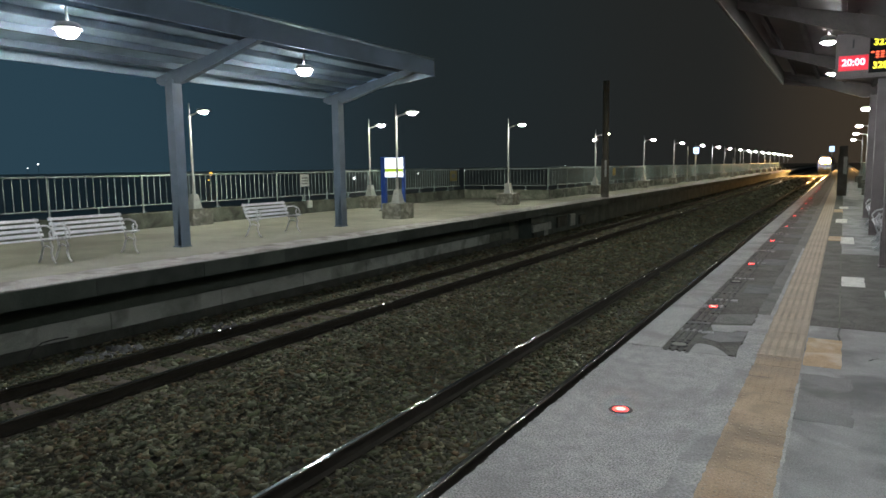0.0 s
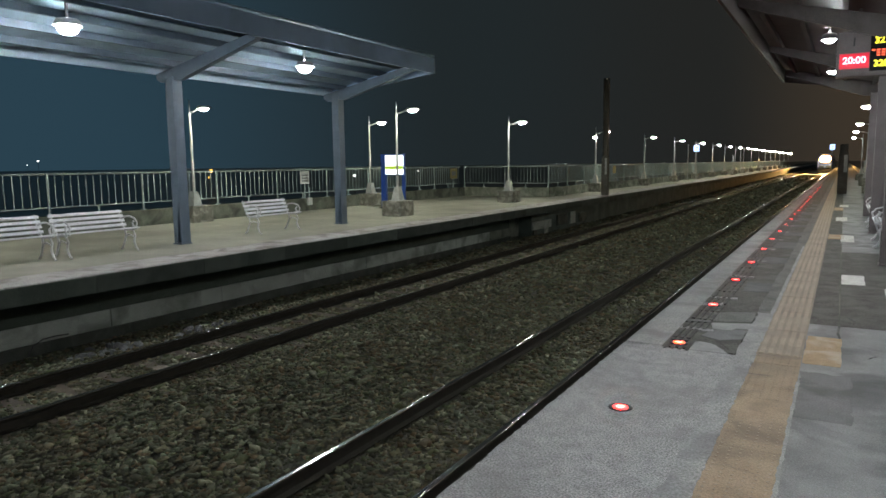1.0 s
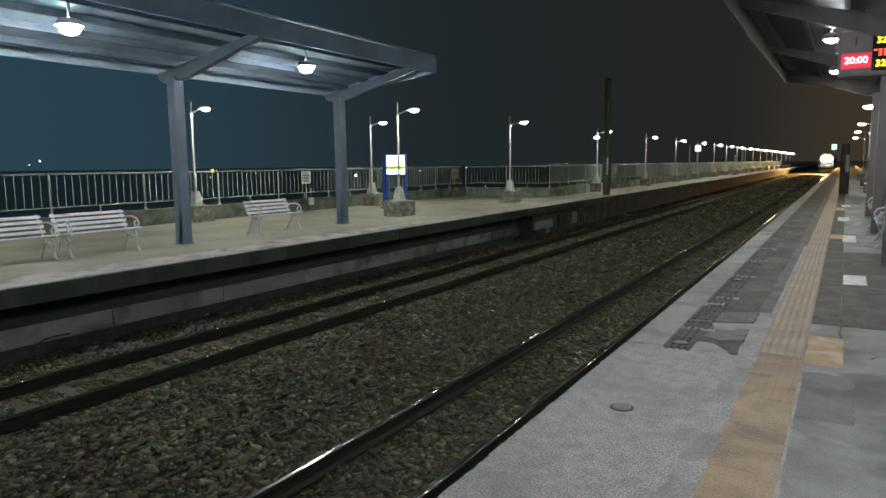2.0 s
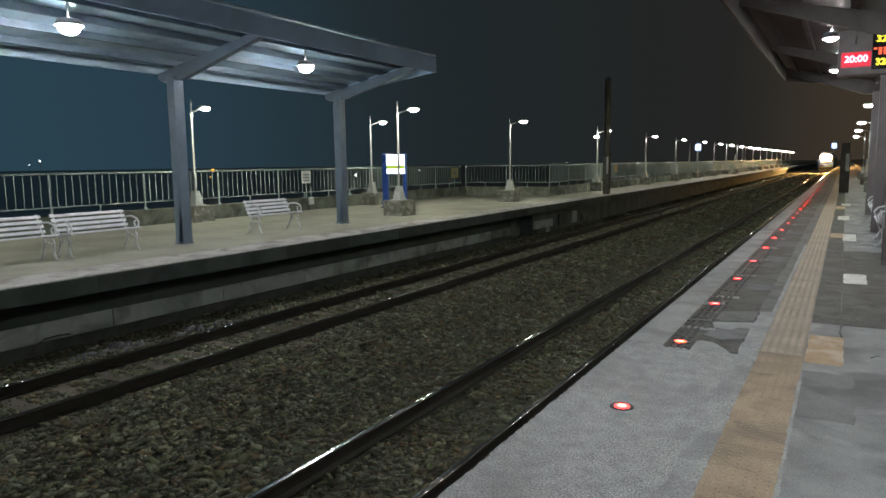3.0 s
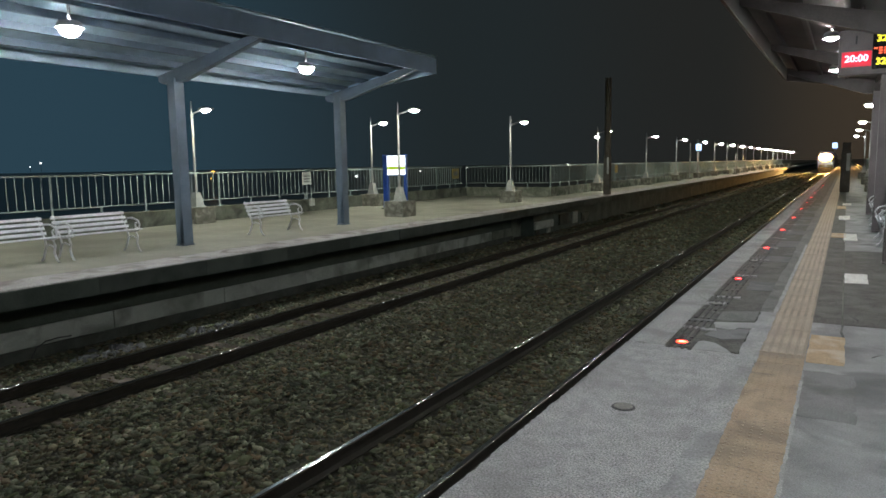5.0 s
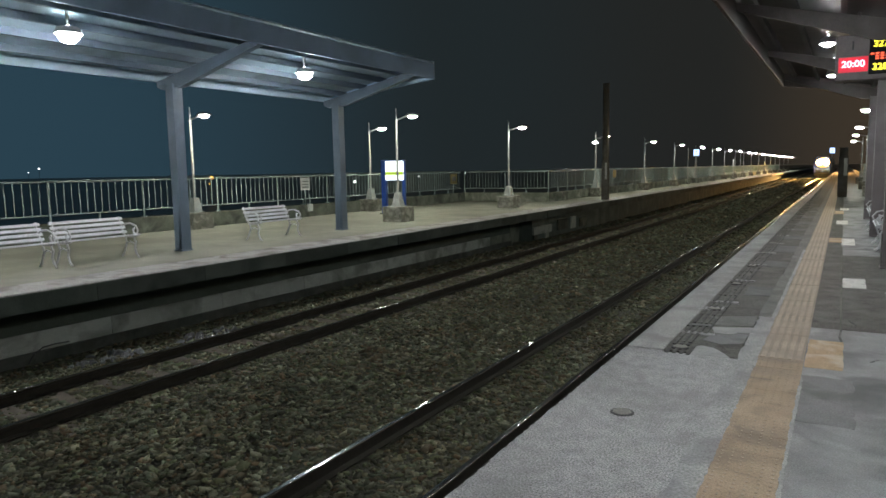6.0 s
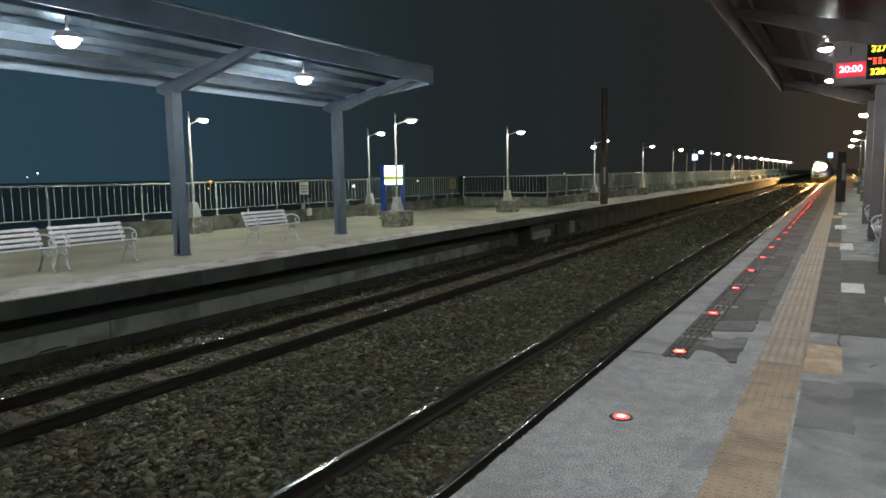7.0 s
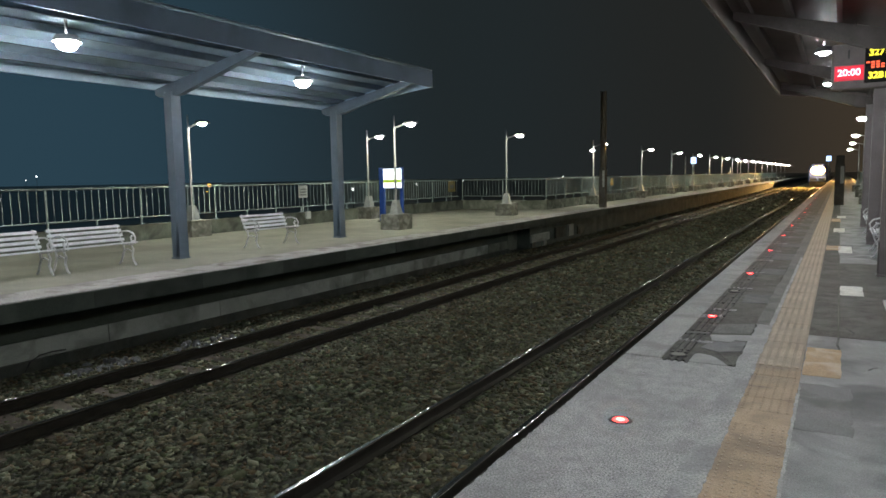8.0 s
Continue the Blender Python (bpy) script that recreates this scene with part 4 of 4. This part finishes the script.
def build_masts():
    for y in (32.8,):
        build_mast(-10.05, y, "dark rusty steel catenary mast on the far platform")
    build_mast(-0.03, 36.9, "dark rusty steel catenary mast on the near platform", 2.3, 0.17)


def build_distance():
    for x, y, z, lamp, r in ((-131.2, 72.6, 3.2, FAR_LIGHT, 0.17), (-132.1, 71.1, 2.5, FAR_LIGHT, 0.1), (-68.1, 58.8, 1.17, ORANGE_LIGHT, 0.22), (-68.3, 58.6, 0.4, ORANGE_LIGHT, 0.08),
                             (-42.9, 55.3, 0.6, FAR_LIGHT, 0.13), (-59.1, 92.8, 0.67, FAR_LIGHT, 0.15), (-74.0, 130.5, 0.58, ORANGE_LIGHT, 0.13), (-86.0, 158.0, 0.8, FAR_LIGHT, 0.13), (-69.2, 187.6, 1.5, FAR_LIGHT, 0.12)):
        p = thing("distant_lamp", x, y, -1.6, "distant street lamp glowing beyond the station", "lamp", "distant lamps")
        part("pole", rod(B(), (0, 0, 0), (0, 0, z + 1.6), 0.03), DARK, p)
        bm = B()
        bmesh.ops.create_uvsphere(bm, u_segments=12, v_segments=8, radius=r, matrix=Matrix.Translation((0, 0, z + 1.6)))
        part("globe", bm, lamp, p, "glowing globe", True)


# ---------------- red warning lights in the platform edge ----------------
def build_edge_lights():
    first = thing("edge_warning_light", -1.165, 4.21, 0, "round red warning light set in the platform edge", "warning light", "edge warning lights")
    bm = B()
    ring = [(0.058, -0.012), (0.058, 0.0045), (0.062, 0.006), (0.071, 0.0045), (0.077, 0.0), (0.077, -0.012)]
    n = 28
    rows = [[bm.verts.new((r * math.cos(k * math.tau / n), r * math.sin(k * math.tau / n), z)) for k in range(n)] for r, z in ring]
    for a, b in zip(rows, rows[1:]):
        for k in range(n):
            bm.faces.new((a[k], a[(k + 1) % n], b[(k + 1) % n], b[k]))
    part("bezel", bm, DARK, first, "dark metal bezel", True)
    lights = [first] + [copy_thing(first, pose(-1.165, 4.21 + 1.815 * k, 0)) for k in (*range(1, 26), -2, -1, -4, -3)]
    lenses = []
    for k, f in enumerate(lights):
        # a turning lens: one face glows, the other is dull glass
        bm = B()
        bmesh.ops.create_cone(bm, cap_ends=True, segments=28, radius1=0.0575, radius2=0.0575, depth=0.005, matrix=Matrix.Translation((0, 0, -0.002)))
        lens = part("lens", bm, LED_DARK, f, "turning lamp lens")
        lens.location = (0, 0, 0.0035)
        bm = B()
        rings = [[bm.verts.new((r * math.cos(j * math.tau / n), r * math.sin(j * math.tau / n), z)) for j in range(n)] for r, z in ((0.045, 0.0006), (0.043, 0.0016), (0.031, 0.0027), (0.012, 0.0032))]
        for a, b in zip(rings, rings[1:]):
            for j in range(n):
                bm.faces.new((a[j], a[(j + 1) % n], b[(j + 1) % n], b[j]))
        bm.faces.new(rings[-1])
        part("glowing_face", bm, AMBER_LIGHT if k == 1 else RED_LIGHT, lens, "glowing red dome", True)
        bm = B()
        bmesh.ops.create_cone(bm, cap_ends=True, segments=20, radius1=0.03, radius2=0.022, depth=0.001, matrix=Matrix.Translation((0, 0, 0.0036)))
        part("glowing_core", bm, CORE_LIGHT, lens, "white-hot lamp core")
        lenses.append(lens)
    return lenses


# ---------------- the train ----------------
def build_train():
    t = thing("train", NEAR_TRACK, 158, RAIL_Z, "silver commuter train with bright headlights and an added halo panel", "train")
    w, h = 1.42, 3.85

    def shell(bm, y0, y1):
        prof = [(-w, 1.0), (-w, 2.9), (-w + 0.2, 3.5), (-0.8, h), (0.8, h), (w - 0.2, 3.5), (w, 2.9), (w, 1.0), (w - 0.1, 0.85), (-w + 0.1, 0.85)]
        return extrude(bm, prof, "y", y0, y1)

    body = part("car_body", shell(B(), 0.5, 20), TRAIN_BODY, t)
    part("rear_car_body", shell(B(), 20.6, 40), TRAIN_BODY, t)
    bm = B()
    lo = [(-w, 0.5, 0.85), (w, 0.5, 0.85), (w, 0.5, 2.9), (w - 0.45, 0.5, 3.8), (-w + 0.45, 0.5, 3.8), (-w, 0.5, 2.9)]
    hi = [(-w + 0.2, -0.25, 0.95), (w - 0.2, -0.25, 0.95), (w - 0.15, 0.0, 2.3), (w - 0.55, 0.05, 3.7), (-w + 0.55, 0.05, 3.7), (-w + 0.15, 0.0, 2.3)]
    a, b = [bm.verts.new(v) for v in lo], [bm.verts.new(v) for v in hi]
    for k in range(6):
        bm.faces.new((a[k], a[(k + 1) % 6], b[(k + 1) % 6], b[k]))
    bm.faces.new(b)
    bm.faces.new(a[::-1])
    part("cab_front", bm, TRAIN_BLUE, t, "dark blue cab front")
    # added oval panel, coloured so the lamps turn it into an orange halo
    bm = B()
    n = 32
    oval = [(1.15 * math.cos(k * math.tau / n), 2.75 + 0.85 * math.sin(k * math.tau / n)) for k in range(n)]
    extrude(bm, oval, "y", -0.19, -0.15)
    part("halo_panel", bm, HALO_YELLOW, t, "added oval panel standing in for the headlight halo")
    for x in (-0.62, 0.62):
        ob = part("windscreen", box(B(), x - 0.5, x + 0.5, -0.04, 0.02, -0.24, 0.24, 0.02), TRAIN_GLASS, t)
        ob.matrix_basis = pose(0, -0.2, 1.2, -8, 0, 0)
    # headlights are oversized; their amber discs glow to stand in for glare
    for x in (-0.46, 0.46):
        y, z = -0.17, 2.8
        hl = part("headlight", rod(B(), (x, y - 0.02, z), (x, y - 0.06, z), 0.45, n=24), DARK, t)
        part("halo_disc", rod(B(), (x, y - 0.061, z), (x, y - 0.075, z), 0.44, n=24), HALO_GLOW, hl, "oversized disc glowing as the amber headlight halo")
        bm = B()
        bmesh.ops.create_uvsphere(bm, u_segments=20, v_segments=12, radius=0.41, matrix=Matrix.Translation((x, y - 0.08, z)) @ Matrix.Diagonal((1, 0.36, 1, 1)))
        part("headlight_lens", bm, HEAD_LIGHT, hl, "glowing warm domed headlight lens", True)
    part("coupler", box(B(), -0.15, 0.15, -0.6, 0.2, 0.55, 0.85, 0.03), DARK, t)
    part("pilot", extrude(B(), [(-1.2, 0.2), (1.2, 0.2), (1.3, 0.84), (-1.3, 0.84)], "y", -0.15, 0.15), DARK, t)
    for y in (3.5, 16.0, 24.0, 36.5):
        bm = box(B(), -1.05, 1.05, y - 1.5, y + 1.5, 0.35, 0.8, 0.05)
        bogie = part("bogie", bm, DARK, t)
        for dy in (-1.05, 1.05):
            part("wheelset", rod(B(), (-0.6, y + dy, 0.43), (0.6, y + dy, 0.43), 0.43, n=24), RUST, bogie)
    for y in range(6):
        for s in (-1, 1):
            part("side_window", box(B(), s * w - 0.012, s * w + 0.012, 2.5 + 3 * y, 4.3 + 3 * y, 1.9, 2.7, 0.005), TRAIN_GLASS, body)
    return t


# ---------------- build ----------------
build_ground()
build_track(FAR_TRACK, "steel rail of the far track with polished head")
build_track(NEAR_TRACK, "steel rail of the near track with polished head")
build_far_platform()
build_near_platform()
build_canopy(1, -11.83, 15.0, -9.0, (14.6, 9.38, 4.16, -1.06), (11.4, 6.2, 1.0, -4.2), STEEL, STEEL, ROOF, 2.83, 0.185, "blue-grey steel canopy over the far platform")
build_canopy(-1, 0.65, 23.0, -10.0, (22.4, 17.2, 12.0, 6.8, 1.6, -3.6), (19.8, 14.6, 9.4, 4.2, -1.0, -6.2), STEEL_NEAR_DIM, COLUMN_NEAR_LIT, ROOF_NEAR_DIM, 2.35, 0.23, "dim brownish steel canopy over the near platform")
build_benches()
build_floor_wear()
build_display()
build_signs()
build_masts()
build_distance()
build_ballast()
build_lamp_posts()
build_fences()
LENSES = build_edge_lights()
TRAIN = build_train()


# ---------------- what moves ----------------
EVEN = (True, (0.233, 0.833, 1.633, 2.36, 3.033, 3.633, 4.433, 5.14, 5.833, 6.433, 7.233, 7.933))
EVEN_FAR = (True, EVEN[1][:9] + (6.533,) + EVEN[1][10:])
SECOND = (True, (0.133, 0.833, 1.533, 2.36, 3.033, 3.733, 4.333, 5.14, 5.733) + EVEN_FAR[1][9:])
ODD = (False, (0.133, 1.133, 2.36, 3.333, 4.433, 5.5, 6.533, 7.65))


def lens_rows(lit, turns):
    def at(angle):
        return pose(0, 0, 0.0035, angle, 0, 0)
    angle = 0 if lit else 180
    rows = [(0.0, at(angle))]
    for t in turns:
        k = round(t * FPS)
        for j in range(4):
            rows.append(((k - 1 + j) / FPS, at(angle + 60 * j)))
        angle += 180
    rows.append((8.0, at(angle)))
    return rows


def motions():
    walk(TRAIN, [(0.0, pose(NEAR_TRACK, 160, RAIL_Z)), (2.0, pose(NEAR_TRACK, 154, RAIL_Z)), (4.0, pose(NEAR_TRACK, 147, RAIL_Z)), (6.0, pose(NEAR_TRACK, 139, RAIL_Z)), (8.0, pose(NEAR_TRACK, 130, RAIL_Z))])
    for k, lens in enumerate(LENSES):
        walk(lens, lens_rows(*(ODD if k % 2 else EVEN if k == 0 else SECOND if k == 2 else EVEN_FAR)))


motions()
